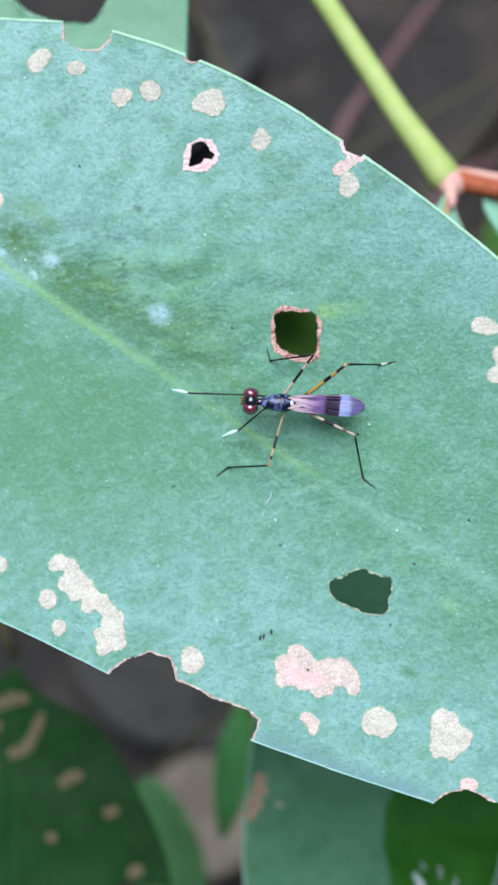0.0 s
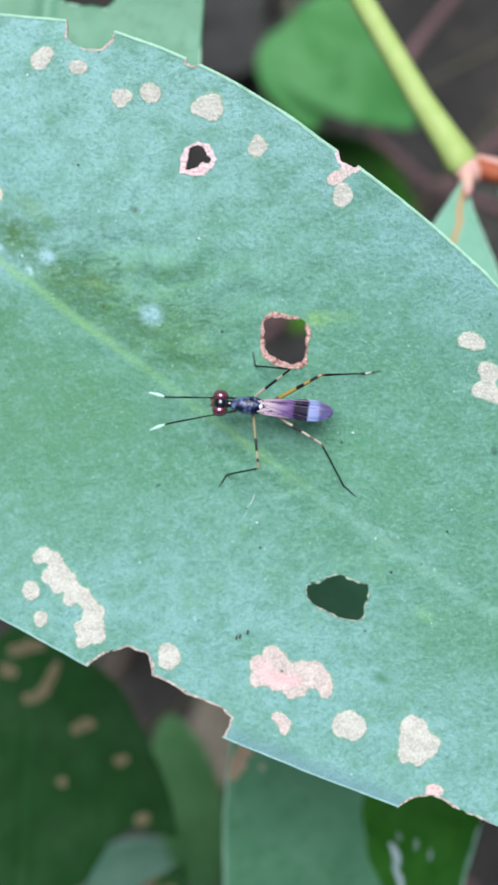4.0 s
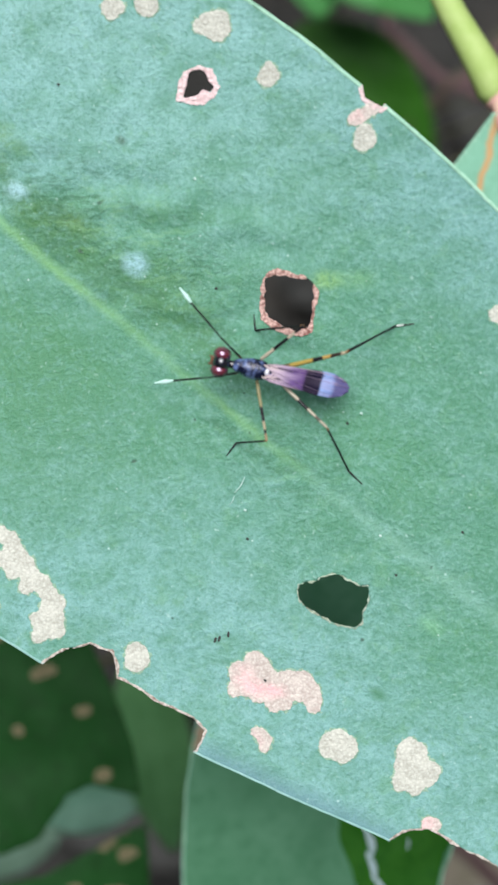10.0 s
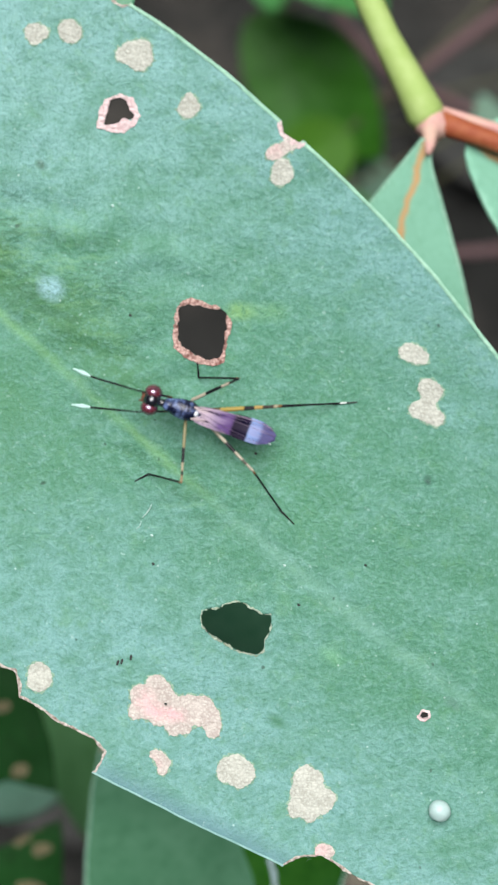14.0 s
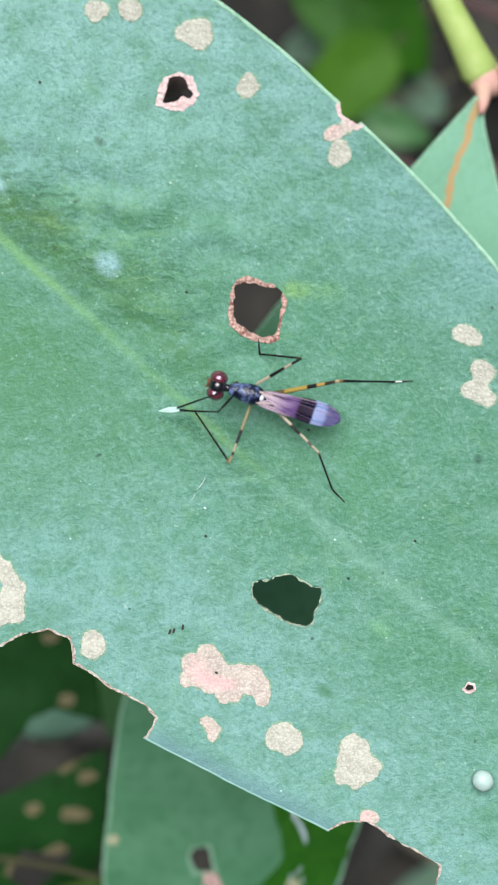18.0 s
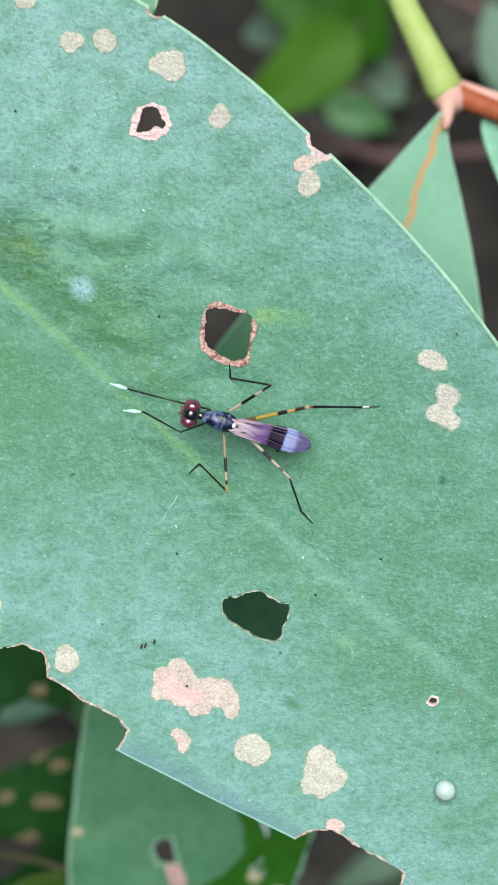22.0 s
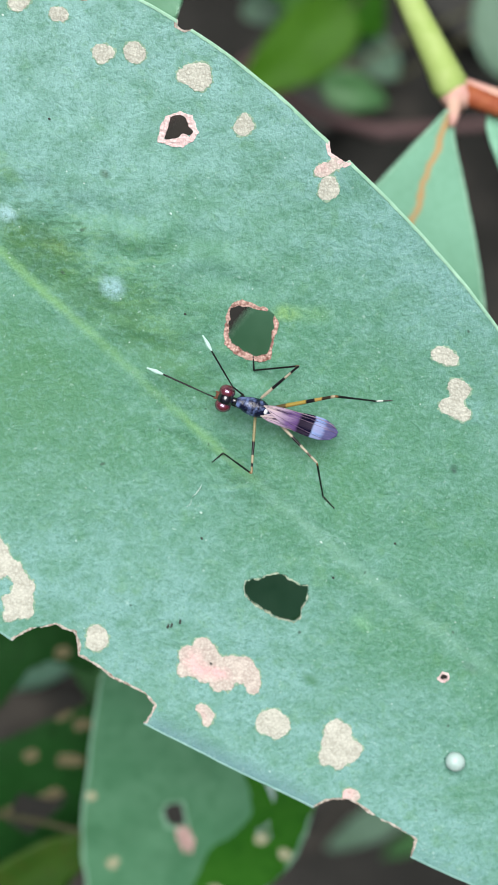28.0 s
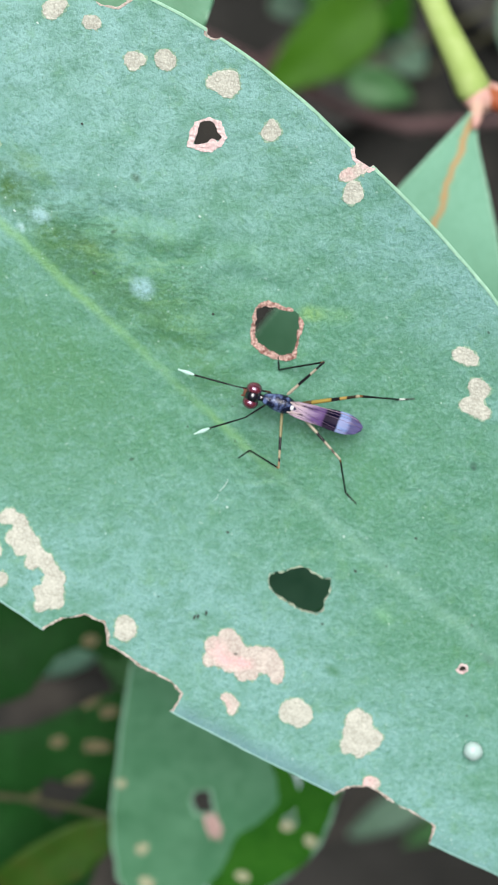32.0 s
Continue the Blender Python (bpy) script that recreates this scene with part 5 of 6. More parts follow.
    m_vein = simple("wing_vein", (0.075, 0.045, 0.09), (0.12, 0.08, 0.12), 4, 0.5, 0.1, 0.02)
    m_costa = simple("pale_wing_edge", (0.32, 0.25, 0.27), (0.16, 0.11, 0.19), 3, 0.4, 0.1, 0.02)
    upper = outline(((0.0, 0.05), (0.3, 0.16), (1.2, 0.30), (2.6, 0.40), (4.0, 0.44), (4.7, 0.36), (5.1, 0.16), (5.25, 0.0)))
    lower = outline(((0.0, -0.05), (0.35, -0.25), (1.2, -0.62), (2.4, -0.90), (3.6, -0.95), (4.5, -0.80), (5.05, -0.42), (5.25, 0.0)))
    for s, lift in ((1, 0.0), (-1, 0.07)):
        # the wing's own x runs to the tail, its leading edge lies outside
        shape = lambda x, y, s=s: np.maximum(-y * s - upper(x), lower(x) + y * s)
        arch = lambda x, y, s=s, lift=lift: 0.30 - 0.05 * x + lift - 0.10 * (y * s - 0.3) ** 2 + 0.02 * ripple(x, y, 0.5, 2)
        wing = part_of(thing, "wing", sheet_mesh("wing", m_wing, shape, (-0.1, -1.2, 5.4, 1.2), 0.08, arch, 0.025), "folded purple wing with a dark band", pose(-0.72 * MM, 0.36 * s * MM, 0.18 * MM, 0, 0, 180 + 2.6 * s) @ Matrix.Diagonal((1, 1, 1, 1)))
        for a, c, d in (((0.1, 0.05), (4.9, 0.22), 0.10), ((0.15, 0.0), (5.1, -0.05), 0.05), ((0.4, -0.2), (4.3, -0.75), -0.06)):
            rings = [(Vector((px, py, float(arch(px, py)) + 0.004)), 0.015) for px, py in ((a[0] + (c[0] - a[0]) * k / 8, -s * (a[1] + (c[1] - a[1]) * k / 8 + d * math.sin(math.pi * k / 8))) for k in range(9))]
            part_of(wing, "vein", tube_mesh("vein", m_vein, rings, 6))
        rings = [(Vector((px, -s * float(upper(px)), float(arch(px, -s * float(upper(px)))) + 0.005)), 0.028) for px in (0.1, 0.5, 1.0, 1.6, 2.2, 2.8, 3.4, 4.0, 4.6, 5.0)]
        part_of(wing, "leading_edge", tube_mesh("leading_edge", m_costa, rings, 6), "pale thickened leading edge")

    # legs: each piece is a part with its joint at its origin
    fore_f = leg_material("fore_femur", 2.35, ((0, 0.14, (0.06, 0.04, 0.02)), (0.14, 1, BLACK)))
    fore_t = leg_material("fore_tibia", 3.1, ((0, 1, BLACK),))
    fore_w = leg_material("white_tarsus", 1.35, ((0, 0.12, BLACK), (0.12, 1, WHITE)), 0.5)
    mid_f = leg_material("mid_femur", 3.95, ((0, 0.46, (0.24, 0.22, 0.11)), (0.46, 0.68, BLACK), (0.68, 0.82, SAND), (0.82, 0.89, BLACK), (0.89, 1, (0.30, 0.22, 0.12))))
    mid_fr = leg_material("mid_striped_femur", 3.1, ((0, 0.36, CREAM), (0.36, 0.72, BLACK), (0.72, 0.9, CREAM), (0.9, 1, BLACK)))
    hind_f = leg_material("hind_femur", 4.4, ((0, 0.16, BLACK), (0.16, 0.46, CREAM), (0.46, 0.62, BLACK), (0.62, 0.78, CREAM), (0.78, 0.87, (0.10, 0.08, 0.06)), (0.87, 1, CREAM)))
    hind_fr = leg_material("banded_yellow_femur", 4.4, ((0, 0.20, (0.10, 0.07, 0.03)), (0.20, 0.53, YELLOW), (0.53, 0.67, BLACK), (0.67, 0.79, (0.38, 0.26, 0.075)), (0.79, 0.95, (0.03, 0.02, 0.012)), (0.95, 1, SAND)))
    hind_xl = leg_material("hind_dark_tarsus", 1.15, ((0, 1, (0.012, 0.012, 0.012)),))
    tib = leg_material("dark_tibia", 4.25, ((0, 0.05, (0.20, 0.10, 0.04)), (0.05, 1, BLACK)))
    mid_x = leg_material("mid_tarsus", 1.0, ((0, 1, BLACK),))
    hind_x = leg_material("hind_tarsus", 1.15, ((0, 0.06, BLACK), (0.06, 0.45, (0.62, 0.66, 0.62)), (0.45, 1, (0.03, 0.03, 0.03))))
    pieces = {}
    for leg, (coxa, l1, l2, l3) in LEGS.items():
        for s, side in ((1, "left"), (-1, "right")):
            f, t, x = {"fore": (fore_f, fore_t, fore_w), "mid": (mid_f if s > 0 else mid_fr, tib, mid_x), "hind": (hind_f, tib, hind_xl) if s > 0 else (hind_fr, tib, hind_x)}[leg]
            l1, l2 = LENGTHS.get((leg, side), LEGS[leg][1:3])
            thick = {"fore": 0.07, "mid": 0.105, "hind": 0.112 if s > 0 else 0.145}[leg]
            part_of(thing, "coxa", ball_mesh("coxa", m_black, 0.22, 0.18, 0.26, 0.0, 10), "", at(coxa[0], coxa[1] * s * 0.62, coxa[2] + 0.0))
            pieces[leg, side] = (
                part_of(thing, leg + "_femur", limb("femur", f, l1, thick, thick * 0.95, thick * 0.7)),
                part_of(thing, leg + "_tibia", limb("tibia", t, l2, thick * 0.62, 0.065, 0.06)),
                part_of(thing, leg + "_tarsus", limb("tarsus", x, l3, 0.06, 0.155 if leg == "fore" else 0.05, 0.06 if leg == "fore" else 0.035)))
    return thing, pieces


FLY, FLY_LEGS = fly()
# where the fly stands and how its legs reach over the leaf: seconds and millimetres over the ground plan
BODY_PLACE = (
    (0, -1.39, 8.1), (1, -3.15, 8.63), (2, -2.54, 8.5), (4.5, -2.41, 8.33), (5, -2.76, 8.32), (6, -1.65, 8.1), (7, -1.6, 8.2), (8, -1.7, 8.07), (9, -1.62, 7.84), (9.5, -1.44, 8.33), (10, -1.86, 8.95), (11, -0.47, 8.59), (12, 0.16, 8.16), (13, 0.43, 8.36), (14, -0.58, 8.39), (14.5, -0.16, 7.94), (16.5, 0.09, 8.04), (17, 0.13, 8.03), (18, 0.13, 8.1), (19, 0.14, 8.13), (20, 0.13, 7.97), (21, 0.11, 7.94), (22, 0.28, 7.85), (23, 0.66, 7.9), (24, -0.7, 8.57), (25, 0.29, 8.32), (27.5, 1.09, 8.48), (28, 0.78, 8.41), (29, 0.83, 8.4), (30, 0.85, 8.45), (31, 0.71, 8.55), (32, 0.85, 8.53),
)
BODY_TURN = (
    (0, 177.36), (1, 177.54), (2, 178.52), (4.5, 177.49), (5, 180.03), (6, 179.95), (7, 181.6), (8, 183.19), (9, 184.2), (9.5, 181.89), (10, 173.38), (11, 170.85), (12, 171.42), (13, 170.32), (14, 170.43), (14.5, 171.14), (16.5, 171.68), (17, 171.76), (18, 172.75), (19, 171.74), (20, 173.74), (21, 172.02), (22, 173.24), (23, 172.19), (24, 172.95), (25, 171.06), (27.5, 168.15), (28, 170.46), (29, 170.93), (30, 169.48), (31, 170.75), (32, 171.64),
)
MID_LEFT_FOOT = (
    (0, -5.06, 3.69), (1, -5.29, 3.9), (2, -5.21, 3.81), (4.5, -3.69, 3.21), (5, -3.81, 3.21), (6, -3.59, 3.14), (7, -2.82, 4.43), (8, -4.83, 5.84), (9, -2.56, 3.99), (9.5, -2.61, 4.02), (10, -2.63, 4.11), (11, -2.46, 3.92), (12, -2.35, 3.86), (13, -2.35, 3.84), (14, -2.37, 3.81), (14.5, -2.5, 3.82), (16.5, -2.43, 3.86), (17, -2.31, 3.86), (18, -3.07, 6.28), (19, -3.73, 6.1), (20, -4.55, 5.64), (21, -3.81, 5.1), (22, -0.77, 4.39), (23, -0.81, 4.29), (24, -0.98, 4.41), (25, -0.86, 4.33), (27.5, -0.75, 4.37), (28, -0.79, 4.41), (29, -0.8, 4.39), (30, -0.82, 4.39), (31, -0.72, 4.39), (32, -0.73, 4.35),
)
MID_LEFT_TOE = (
    (0, -5.98, 2.94), (1, -6, 3), (2, -5.99, 3.01), (4.5, -4.17, 2.21), (5, -4.16, 2.26), (6, -4.14, 2.16), (7, -4.47, 4.88), (8, -5.36, 6.17), (9, -3.18, 3.2), (9.5, -3.19, 3.17), (10, -3.18, 3.2), (11, -3.13, 3.18), (12, -3.12, 3.3), (13, -3.17, 3.23), (14, -3.13, 3.27), (14.5, -3.15, 3.23), (16.5, -3.23, 3.3), (17, -3.15, 3.3), (18, -4.15, 6.26), (19, -4.74, 6.96), (20, -5.44, 6.3), (21, -4.63, 5.78), (22, -1.36, 3.6), (23, -1.44, 3.6), (24, -1.39, 3.59), (25, -1.4, 3.65), (27.5, -1.36, 3.7), (28, -1.46, 3.61), (29, -1.4, 3.63), (30, -1.42, 3.63), (31, -1.33, 3.71), (32, -1.36, 3.74),
)
MID_LEFT_KNEE = (
    (0, -1.98, 3.22), (1, -2.63, 3.87), (2, -2.32, 3.63), (4.5, -1.23, 3.85), (5, -1.46, 3.76), (6, -0.89, 3.47), (7, -1.02, 3.6), (8, -2.37, 3.43), (9, -0.03, 3.4), (9.5, -0.07, 4.11), (10, -0.63, 4.3), (11, 0.01, 4.07), (12, 0.22, 3.47), (13, 0.3, 3.79), (14, -0.12, 3.65), (14.5, 0.07, 3.55), (16.5, 0.2, 3.52), (17, 0.27, 3.52), (18, -0.84, 3.44), (19, -2.03, 3.94), (20, -2.67, 4.34), (21, -2.39, 4.25), (22, 1.28, 3.56), (23, 1.48, 3.48), (24, 0.67, 4.43), (25, 1.19, 3.96), (27.5, 1.3, 4.2), (28, 1.24, 4.15), (29, 1.31, 4.1), (30, 1.37, 4.14), (31, 1.27, 4.1), (32, 1.36, 4.06),
)
MID_RIGHT_FOOT = (
    (0, -2.07, 11.21), (1, -2.4, 11.3), (2, -2.24, 11.31), (4.5, -2.26, 11.2), (5, -2.35, 11.22), (6, -2.08, 11.18), (7, -2.02, 11.18), (8, -1.98, 11.1), (9, -2, 11.09), (9.5, -2.02, 11.18), (10, -2.07, 11.22), (11, 0.05, 10.4), (12, 0.24, 10.27), (13, 0.33, 10.36), (14, -0.02, 10.26), (14.5, 0.16, 10.28), (16.5, 0.21, 10.32), (17, 0.25, 10.33), (18, 0.37, 10.35), (19, 0.35, 10.3), (20, 0.4, 10.33), (21, 0.41, 10.3), (22, 0.4, 10.29), (23, 0.44, 10.29), (24, 0.12, 10.37), (25, 0.28, 10.42), (27.5, 0.43, 10.47), (28, 0.44, 10.45), (29, 0.46, 10.44), (30, 0.41, 10.45), (31, 0.44, 10.46), (32, 0.41, 10.4),
)
MID_RIGHT_KNEE = (
    (0, 1.06, 10.82), (1, -0.08, 11.29), (2, 0.56, 11.27), (4.5, 0.56, 11.39), (5, 0.22, 11.24), (6, 0.83, 11.1), (7, 1.01, 11.5), (8, 0.82, 11.01), (9, 0.87, 10.95), (9.5, 0.99, 11.74), (10, 1.22, 11.79), (11, 2.81, 10.99), (12, 3.32, 10.68), (13, 3.47, 11), (14, 2.74, 10.77), (14.5, 3.05, 10.76), (16.5, 3.27, 10.8), (17, 3.31, 10.77), (18, 3.28, 10.95), (19, 3.24, 10.93), (20, 3.25, 10.94), (21, 3.29, 10.95), (22, 3.38, 10.94), (23, 3.64, 10.96), (24, 2.54, 11.17), (25, 3.43, 11.23), (27.5, 3.75, 11.46), (28, 3.69, 11.46), (29, 3.73, 11.42), (30, 3.73, 11.5), (31, 3.69, 11.46), (32, 3.72, 11.37),
)
HIND_LEFT_FOOT = (
    (0, 4.5, 2.9), (1, 4.35, 3.01), (2, 4.35, 2.94), (4.5, 4.45, 2.91), (5, 4.41, 3), (6, 4.46, 2.93), (7, 4.38, 2.94), (8, 4.47, 2.8), (9, 4.47, 2.98), (9.5, 4.51, 3.06), (10, 4.53, 3.06), (11, 6.16, 2.56), (12, 6.26, 2.84), (13, 6.4, 2.52), (14, 6.2, 2.66), (14.5, 6.26, 2.4), (16.5, 6.16, 2.54), (17, 6.22, 2.47), (18, 6.18, 2.51), (19, 6.18, 2.42), (20, 6.2, 2.44), (21, 6.19, 2.42), (22, 6.26, 2.35), (23, 6.24, 2.47), (24, 6.11, 2.59), (25, 6.37, 2.48), (27.5, 6.44, 2.52), (28, 6.47, 2.51), (29, 6.49, 2.47), (30, 6.44, 2.5), (31, 6.5, 2.4), (32, 6.45, 2.48),
)
HIND_LEFT_KNEE = (
    (0, 3.87, 5.69), (1, 2, 5.91), (2, 2.9, 5.89), (4.5, 3.06, 5.99), (5, 2.61, 5.9), (6, 3.77, 5.82), (7, 3.78, 5.85), (8, 3.63, 5.69), (9, 3.78, 5.6), (9.5, 3.9, 6.25), (10, 3.17, 5.71), (11, 4.51, 5.37), (12, 5.19, 5.03), (13, 5.16, 5.39), (14, 4.45, 5.06), (14.5, 4.81, 5.21), (16.5, 5.16, 5.11), (17, 5.19, 5.1), (18, 5.2, 4.91), (19, 5.15, 5.01), (20, 5.08, 4.92), (21, 5.17, 4.89), (22, 5.14, 4.89), (23, 5.64, 4.84), (24, 4.22, 5.42), (25, 5.28, 5.16), (27.5, 5.73, 5.18), (28, 5.72, 5.16), (29, 5.76, 5.15), (30, 5.77, 5.25), (31, 5.67, 5.23), (32, 5.67, 5.23),
)
HIND_RIGHT_FOOT = (
    (0, 5.71, 10.92), (1, 5.51, 11.12), (2, 5.67, 11.05), (4.5, 5.53, 10.97), (5, 5.53, 11.01), (6, 5.62, 10.92), (7, 5.62, 10.98), (8, 5.43, 10.93), (9, 5.23, 10.7), (9.5, 6.6, 12.26), (10, 6.48, 12.32), (11, 8.15, 10.37), (12, 8.34, 10.22), (13, 8.84, 9.86), (14, 8.85, 9.87), (14.5, 8.9, 9.82), (16.5, 8.9, 9.82), (17, 8.93, 9.86), (18, 9, 9.93), (19, 9.02, 9.92), (20, 8.97, 9.88), (21, 9.04, 9.82), (22, 9.05, 9.79), (23, 8.97, 9.7), (24, 9.34, 9.96), (25, 8.9, 9.8), (27.5, 8.98, 9.71), (28, 8.94, 9.7), (29, 9.04, 9.68), (30, 8.97, 9.81), (31, 9.04, 9.73), (32, 8.97, 9.73),
)
HIND_RIGHT_KNEE = (
    (0, 3.17, 10.35), (1, 2.13, 10.4), (2, 2.5, 10.44), (4.5, 2.56, 10.55), (5, 2.18, 10.38), (6, 2.88, 10.47), (7, 2.83, 10.71), (8, 2.61, 10.52), (9, 2.55, 10.36), (9.5, 3.22, 10.64), (10, 3.23, 10.36), (11, 4.64, 9.81), (12, 5.11, 9.46), (13, 5.45, 9.52), (14, 4.58, 9.28), (14.5, 4.98, 9.31), (16.5, 5.24, 9.38), (17, 5.25, 9.45), (18, 5.15, 9.65), (19, 5.06, 9.66), (20, 5.11, 9.64), (21, 5.14, 9.58), (22, 5.32, 9.57), (23, 5.54, 9.66), (24, 5.25, 9.86), (25, 5.34, 9.76), (27.5, 5.75, 9.89), (28, 5.77, 9.85), (29, 5.83, 9.8), (30, 5.77, 9.95), (31, 5.64, 9.93), (32, 5.74, 9.79),
)
FORE_LEFT_FOOT = (
    (0, -4.12, 6.28), (1, -8.6, 6.84), (2, -8.57, 6.37), (4.5, -8.1, 6.93), (5, -7.15, 5.07), (6, -6.27, 5.96), (7, -5.22, 5.93), (8, -4.45, 6.2), (9, -7.58, 6.82), (9.5, -4.48, 5.61), (10, -6.52, 7.76), (11, -4.04, 7.64), (12, -6.12, 8.74), (13, -4, 7.51), (14, -6.12, 7.7), (14.5, -6.37, 8.87), (16.5, -6.15, 8.75), (17, -4.27, 8.1), (18, -3.82, 6.36), (19, -3.29, 6.72), (20, -4.07, 6.44), (21, -5.45, 6.74), (22, -4.68, 7.58), (23, -5.67, 8.19), (24, -6.5, 6.34), (25, -5.12, 7.49), (27.5, -5.28, 9.48), (28, -5.43, 9.55), (29, -5.37, 9.45), (30, -5.14, 8.25), (31, -4.76, 7.92), (32, -3.55, 5.99),
)
FORE_LEFT_TOE = (
    (0, -5.5, 5.73), (1, -9.64, 6.47), (2, -9.53, 5.94), (4.5, -9.31, 6.43), (5, -8.4, 4.07), (6, -7.15, 5.58), (7, -6.3, 5.49), (8, -5.5, 6.02), (9, -9.12, 6.7), (9.5, -5.51, 4.97), (10, -7.7, 7.49), (11, -5.39, 7.2), (12, -7.32, 8.87), (13, -5.2, 7.41), (14, -7.66, 7.68), (14.5, -7.69, 9.11), (16.5, -7.43, 8.87), (17, -5.24, 8.65), (18, -5.23, 6.04), (19, -4.66, 6.67), (20, -5.29, 6.5), (21, -6.84, 6.16), (22, -6.15, 7.43), (23, -7.1, 8.34), (24, -7.73, 5.57), (25, -6.51, 7.3), (27.5, -6.48, 9.68), (28, -6.63, 9.79), (29, -6.56, 9.74), (30, -6.19, 8.2), (31, -6.12, 7.75), (32, -5.02, 5.09),
)
FORE_LEFT_KNEE = (
    (0, -3.19, 6.98), (1, -6.31, 7.53), (2, -5.99, 7.22), (4.5, -5.69, 7.43), (5, -5.38, 6.47), (6, -4.9, 6.11), (7, -3.97, 6.08), (8, -3.35, 6.66), (9, -5, 7.08), (9.5, -3.38, 6.73), (10, -4.64, 8.18), (11, -2.71, 7.96), (12, -3.43, 8.29), (13, -2.24, 7.79), (14, -3.81, 7.89), (14.5, -3.72, 8.25), (16.5, -3.71, 8.17), (17, -3.28, 6.93), (18, -2.66, 6.62), (19, -2.03, 7.26), (20, -2.79, 6.67), (21, -4.18, 7.11), (22, -3.48, 7.2), (23, -2.95, 7.88), (24, -4.05, 7.28), (25, -3.28, 7.6), (27.5, -2.56, 8.85), (28, -2.78, 8.83), (29, -2.73, 8.77), (30, -2.6, 8.21), (31, -2.48, 8.08), (32, -1.8, 7.1),
)
FORE_RIGHT_FOOT = (
    (0, -7.59, 8.8), (1, -9.24, 9.33), (2, -8.73, 8.63), (4.5, -8.19, 8.72), (5, -8.96, 8.59), (6, -5.59, 6.77), (7, -5.03, 6.67), (8, -5.96, 6.3), (9, -6.34, 10.83), (9.5, -6.05, 8.71), (10, -5.91, 12.45), (11, -6.15, 10.56), (12, -2, 11.31), (13, -3.62, 10.31), (14, -6.35, 9.56), (14.5, -2.84, 10.73), (16.5, -3.41, 8.14), (17, -4.5, 8.56), (18, -4.02, 6.54), (19, -3.61, 6.92), (20, -4.57, 6.65), (21, -3.7, 7.2), (22, -5.78, 8.88), (23, -0.66, 10.03), (24, -7, 9.33), (25, -5.88, 9.45), (27.5, 0.51, 12.55), (28, -2.46, 11.53), (29, -4.7, 10.69), (30, -4.91, 9.86), (31, -5.32, 9.57), (32, -5.15, 9.43),
)
FORE_RIGHT_TOE = (
    (0, -8.59, 9.01), (1, -10.25, 9.56), (2, -9.95, 8.72), (4.5, -9.43, 9.02), (5, -10.08, 8.77), (6, -7.14, 5.38), (7, -6.12, 5.78), (8, -7.13, 6.23), (9, -7.26, 11.8), (9.5, -7.28, 9.15), (10, -6.58, 13.14), (11, -7.27, 11.19), (12, -2.7, 12.48), (13, -4.74, 10.78), (14, -7.73, 9.93), (14.5, -3.69, 11.8), (16.5, -4.93, 7.08), (17, -6.2, 8.41), (18, -5.23, 6.08), (19, -4.62, 6.38), (20, -5.44, 6.58), (21, -5.22, 6.78), (22, -7.03, 9.02), (23, -0.98, 11.27), (24, -8.36, 9.49), (25, -7.08, 9.71), (27.5, 0.25, 13.71), (28, -3.27, 12.53), (29, -5.89, 11.34), (30, -5.81, 10.12), (31, -6.49, 9.74), (32, -6.38, 9.6),
)
FORE_RIGHT_KNEE = (
    (0, -4.9, 8.7), (1, -6.61, 9.22), (2, -6.05, 8.8), (4.5, -5.71, 8.77), (5, -6.29, 8.68), (6, -5.16, 8.53), (7, -4.79, 8.75), (8, -4.97, 7.7), (9, -4.42, 9.53), (9.5, -4.18, 8.73), (10, -4.68, 11.37), (11, -4.28, 9.93), (12, -1.61, 9.74), (13, -1.97, 9.63), (14, -4.68, 9.34), (14.5, -1.88, 9.62), (16.5, -2.94, 9.59), (17, -3.48, 9.05), (18, -2.34, 7.6), (19, -2.85, 8.83), (20, -3.4, 7.65), (21, -3.05, 8.71), (22, -3.9, 8.83), (23, -0.39, 9.25), (24, -4.91, 9.46), (25, -3.18, 9.18), (27.5, 0.19, 9.89), (28, -1.22, 10.26), (29, -2.91, 10.17), (30, -2.41, 9.46), (31, -2.69, 9.35), (32, -2.54, 9.27),
)


TOES = {("mid", "right"): (-0.2, 0.95), ("hind", "left"): (0.95, -0.75), ("hind", "right"): (1.2, 0.25)}
REACH = {
    ("fore", "left"): (FORE_LEFT_FOOT, FORE_LEFT_KNEE, FORE_LEFT_TOE), ("fore", "right"): (FORE_RIGHT_FOOT, FORE_RIGHT_KNEE, FORE_RIGHT_TOE),
    ("mid", "left"): (MID_LEFT_FOOT, MID_LEFT_KNEE, MID_LEFT_TOE), ("mid", "right"): (MID_RIGHT_FOOT, MID_RIGHT_KNEE, None),
    ("hind", "left"): (HIND_LEFT_FOOT, HIND_LEFT_KNEE, None), ("hind", "right"): (HIND_RIGHT_FOOT, HIND_RIGHT_KNEE, None),
}


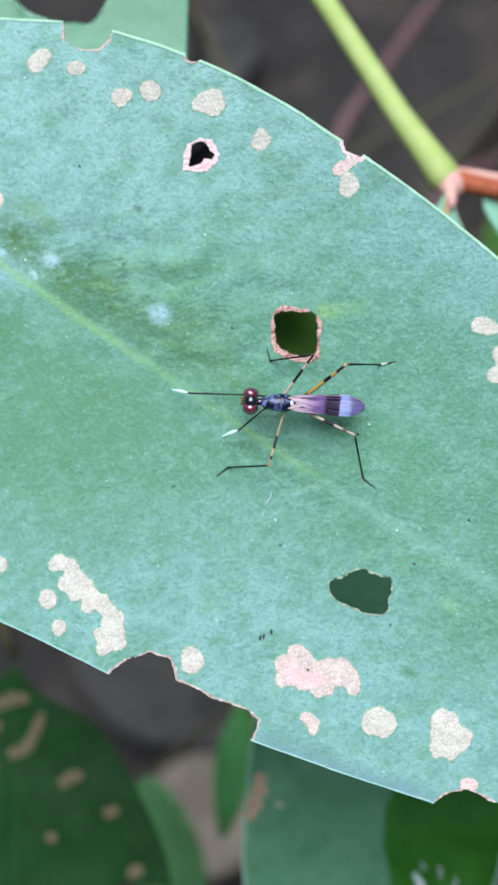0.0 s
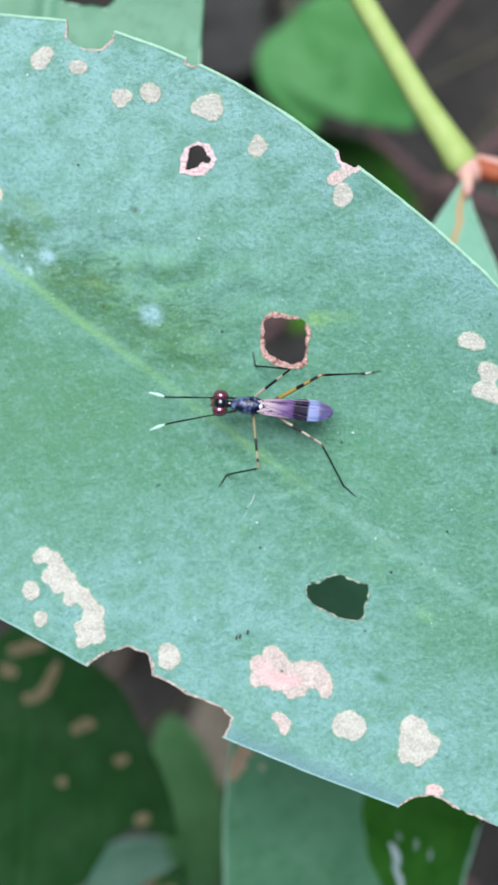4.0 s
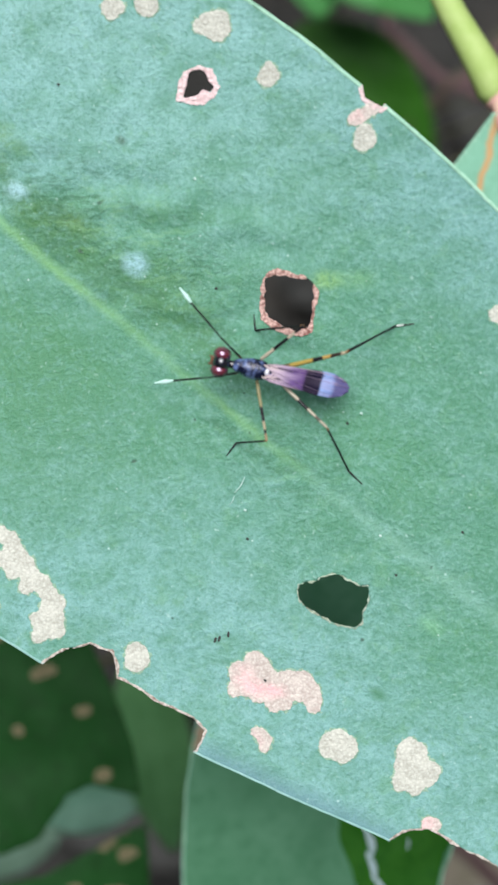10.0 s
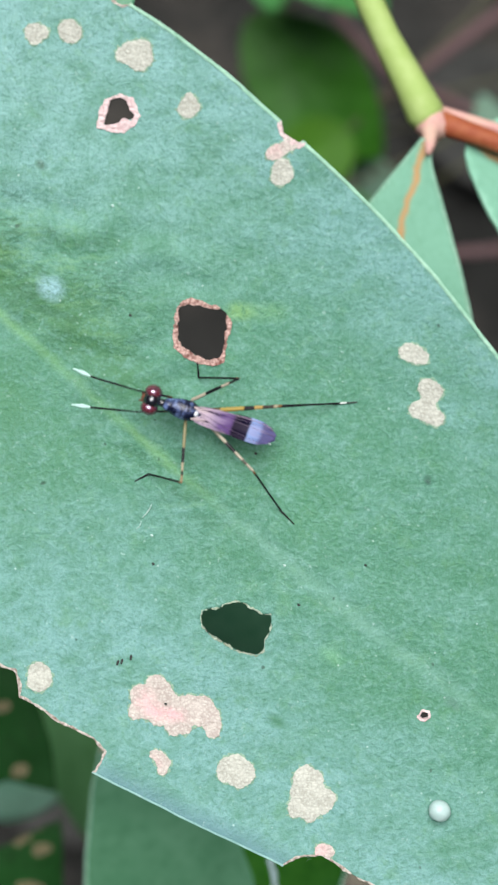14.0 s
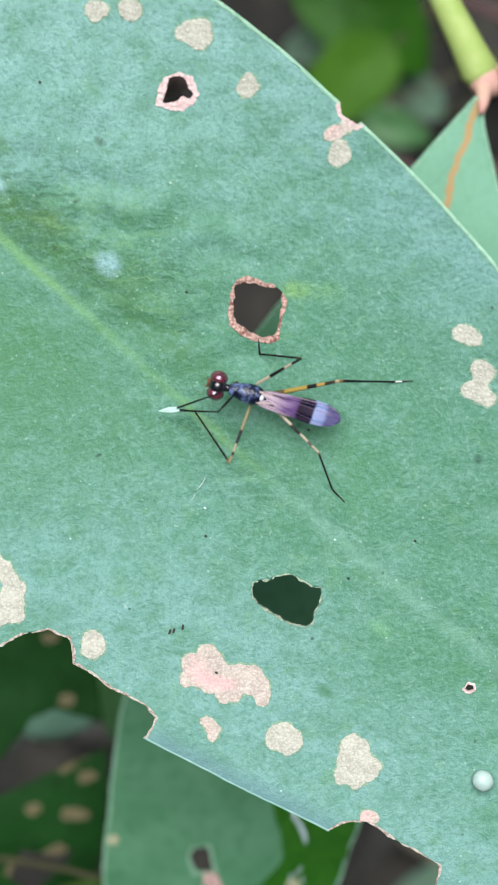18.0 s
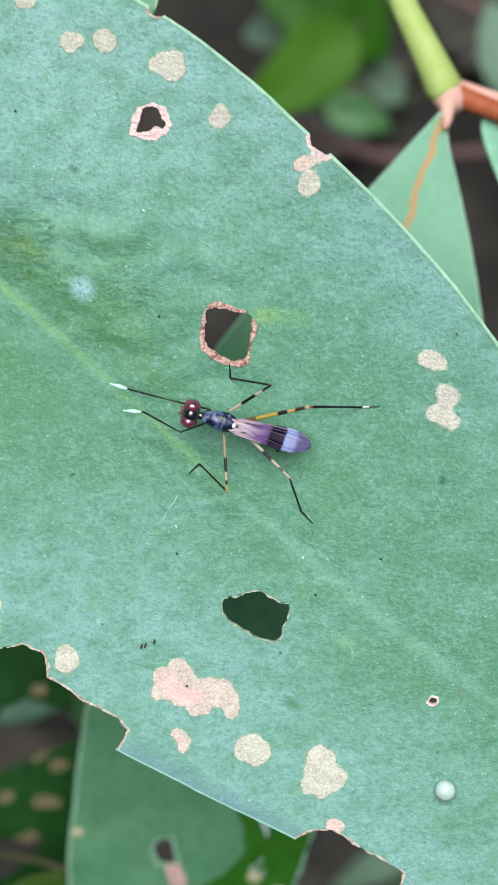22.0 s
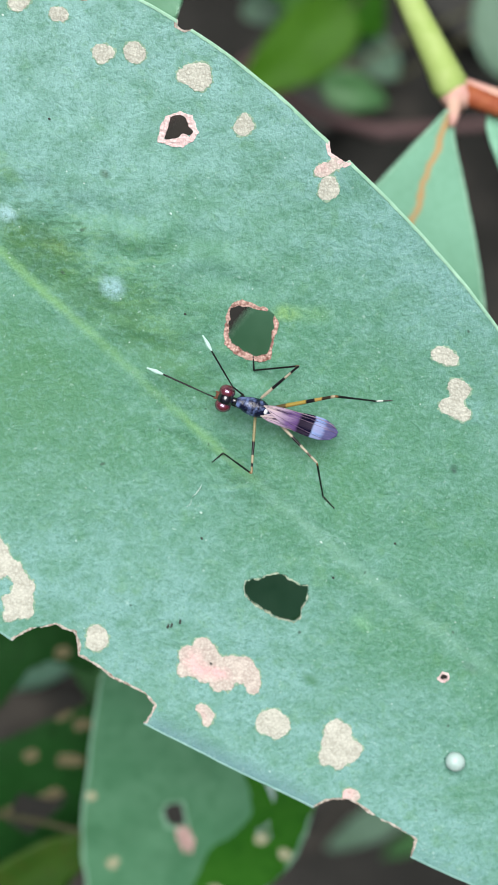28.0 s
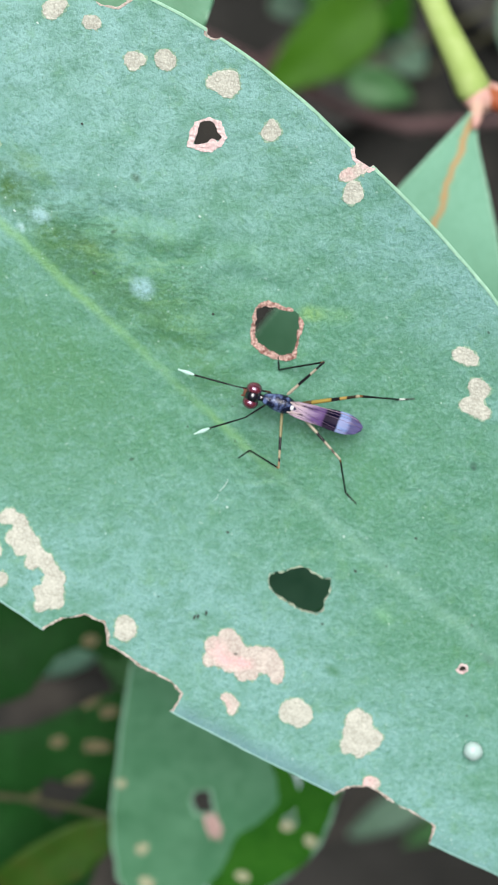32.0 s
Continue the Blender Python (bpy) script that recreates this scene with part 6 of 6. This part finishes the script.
# sway of the leaf that hangs under the big one: seconds, degrees round its stalk
SWAY = ((0, 2.73), (0.5, 3.1), (1, 3.9), (1.5, 4.1), (2, 1.7), (3.5, 1.4), (5, 1.3), (5.5, 1.9), (6, 0.9), (6.5, 1.6), (7, 0.7), (8, 0.5), (9, 1.1), (10, 0.9), (11, 0.64), (12, -0.9), (13, -1.2), (14, 0.4), (15, -0.6), (16.5, -1.9), (17, -0.2), (18, -1.2), (19, -1.2), (20, 0.0), (21, -1.3), (22, -1.4), (23, -1.2), (24, -1.9), (25, -1.2), (25.5, -2.6), (27.5, -0.5), (28, -1.6), (28.5, -1.3), (29, -2.2), (29.5, 0.4), (30, -1.2), (31, -0.9), (32, -1.3))


# drift of the torn leaf in the wind: seconds, millimetres
DRIFT = ((0, 0.0, 0.0), (5, 0.0, 0.0), (6, 0.0, -1.0), (7, -0.5, -3.2), (8, 0.0, -1.0), (9, 0.0, 0.0), (18, 0.3, 0.1), (24, 1.2, 0.8), (28, 1.8, 1.5), (32, 1.8, 1.5))


def over_leaf(x, y):
    """Height of the big leaf's upper side at a place of the ground plan, in millimetres."""
    a = radians(34)
    u, v = (x - 1.0) * math.cos(a) - (y - 2.0) * math.sin(a), (x - 1.0) * math.sin(a) + (y - 2.0) * math.cos(a)
    return float(leaf_top(np.float64(u), np.float64(v)))


def between(rows, t):
    r = np.array(rows)
    return [float(np.interp(t, r[:, 0], r[:, k])) for k in range(1, r.shape[1])]


def aim(start, end):
    """A pose at start (mm) whose x points to end."""
    x = (end - start).normalized()
    y = Vector((0, 0, 1)).cross(x)
    y = y.normalized() if y.length > 1e-4 else Vector((0, 1, 0))
    return Matrix.Translation(start * MM) @ Matrix((x, y, x.cross(y))).transposed().to_4x4()


def bend(hip, foot, hint, l1, l2):
    """The knee of a leg with pieces of fixed length, nearest to a hint; and the foot it reaches."""
    d = foot - hip
    far = min(max(d.length, abs(l1 - l2) + 0.05), l1 + l2 - 0.02)
    d.normalize()
    foot = hip + d * far
    k = (l1 * l1 - l2 * l2 + far * far) / (2 * far)
    side = hint - hip
    side -= d * side.dot(d)
    return hip + d * k + side.normalized() * math.sqrt(max(0.0, l1 * l1 - k * k)), foot


def motions():
    rows = []
    legs = {key: ([], [], []) for key in REACH}
    floor = over_leaf(0.5, 8.2)
    for step in range(65):
        t = step / 2
        x, y = between(BODY_PLACE, t)
        turn = between(BODY_TURN, t)[0]
        body = pose(x * MM, y * MM, LEAF_Z + (floor + FLY_OVER) * MM, 0, -2, turn)
        rows.append((t, body))
        back = body.inverted()

        def local(px, py, pz):
            return back @ Vector((px * MM, py * MM, LEAF_Z + pz * MM)) / MM

        for (leg, side), (feet, knees, toes) in REACH.items():
            coxa, l1, l2, l3 = LEGS[leg]
            l1, l2 = LENGTHS.get((leg, side), (l1, l2))
            hip = Vector((coxa[0], coxa[1] * (1 if side == "left" else -1), coxa[2]))
            fx, fy = between(feet, t)
            kx, ky = between(knees, t)
            if leg == "fore":
                fz, tz, kz = floor + 2.2, floor + 2.0, floor + 3.2
            else:
                air = 0.0
                if (leg, side) == ("mid", "left"):
                    air = 1.4 * max(np.interp(t, (6.2, 7.0, 8.0, 8.8), (0, 1, 1, 0)), np.interp(t, (17.2, 18.0, 21.0, 21.8), (0, 1, 1, 0)))
                fz = over_leaf(fx, fy) + 0.10 + air
                kz = floor + (3.0 if leg == "hind" else 3.4)
            knee, foot = bend(hip, local(fx, fy, fz), local(kx, ky, kz), l1, l2)
            if toes:
                tx, ty = between(toes, t)
            else:
                tx, ty = fx + TOES[leg, side][0], fy + TOES[leg, side][1]
            if leg != "fore":
                tz = over_leaf(tx, ty) + 0.05 + (0.9 * air if leg == "mid" else 0.0)
            toe = local(tx, ty, tz)
            for track, a, b in zip(legs[leg, side], (hip, knee, foot), (knee, foot, toe)):
                track.append((t, aim(a, b)))
    walk(FLY, rows)
    rest = HANGING_LEAF.matrix_basis.copy()
    stalk = Matrix.Translation(rest.translation)
    torn = TORN_LEAF.matrix_basis.copy()
    for blade in HEART_PLANT.children:
        if blade.name.startswith("leaf_blade"):
            own = blade.matrix_basis.copy()
            walk(blade, [(t, pose(0, dy * MM, 0) @ own) for t, dy in ((0, -21.0), (1, -19.0), (2, -10.0), (4.5, 0.0), (32, 0.0))])
    walk(TORN_LEAF, [(t, pose(dx * MM, dy * MM, 0) @ torn) for t, dx, dy in DRIFT])
    walk(HANGING_LEAF, [(t, stalk @ pose(0, 0, 0, 0, 0, a) @ stalk.inverted() @ rest) for t, a in SWAY])
    for key, tracks in legs.items():
        for piece, track in zip(FLY_LEGS[key], tracks):
            walk(piece, track)


motions()
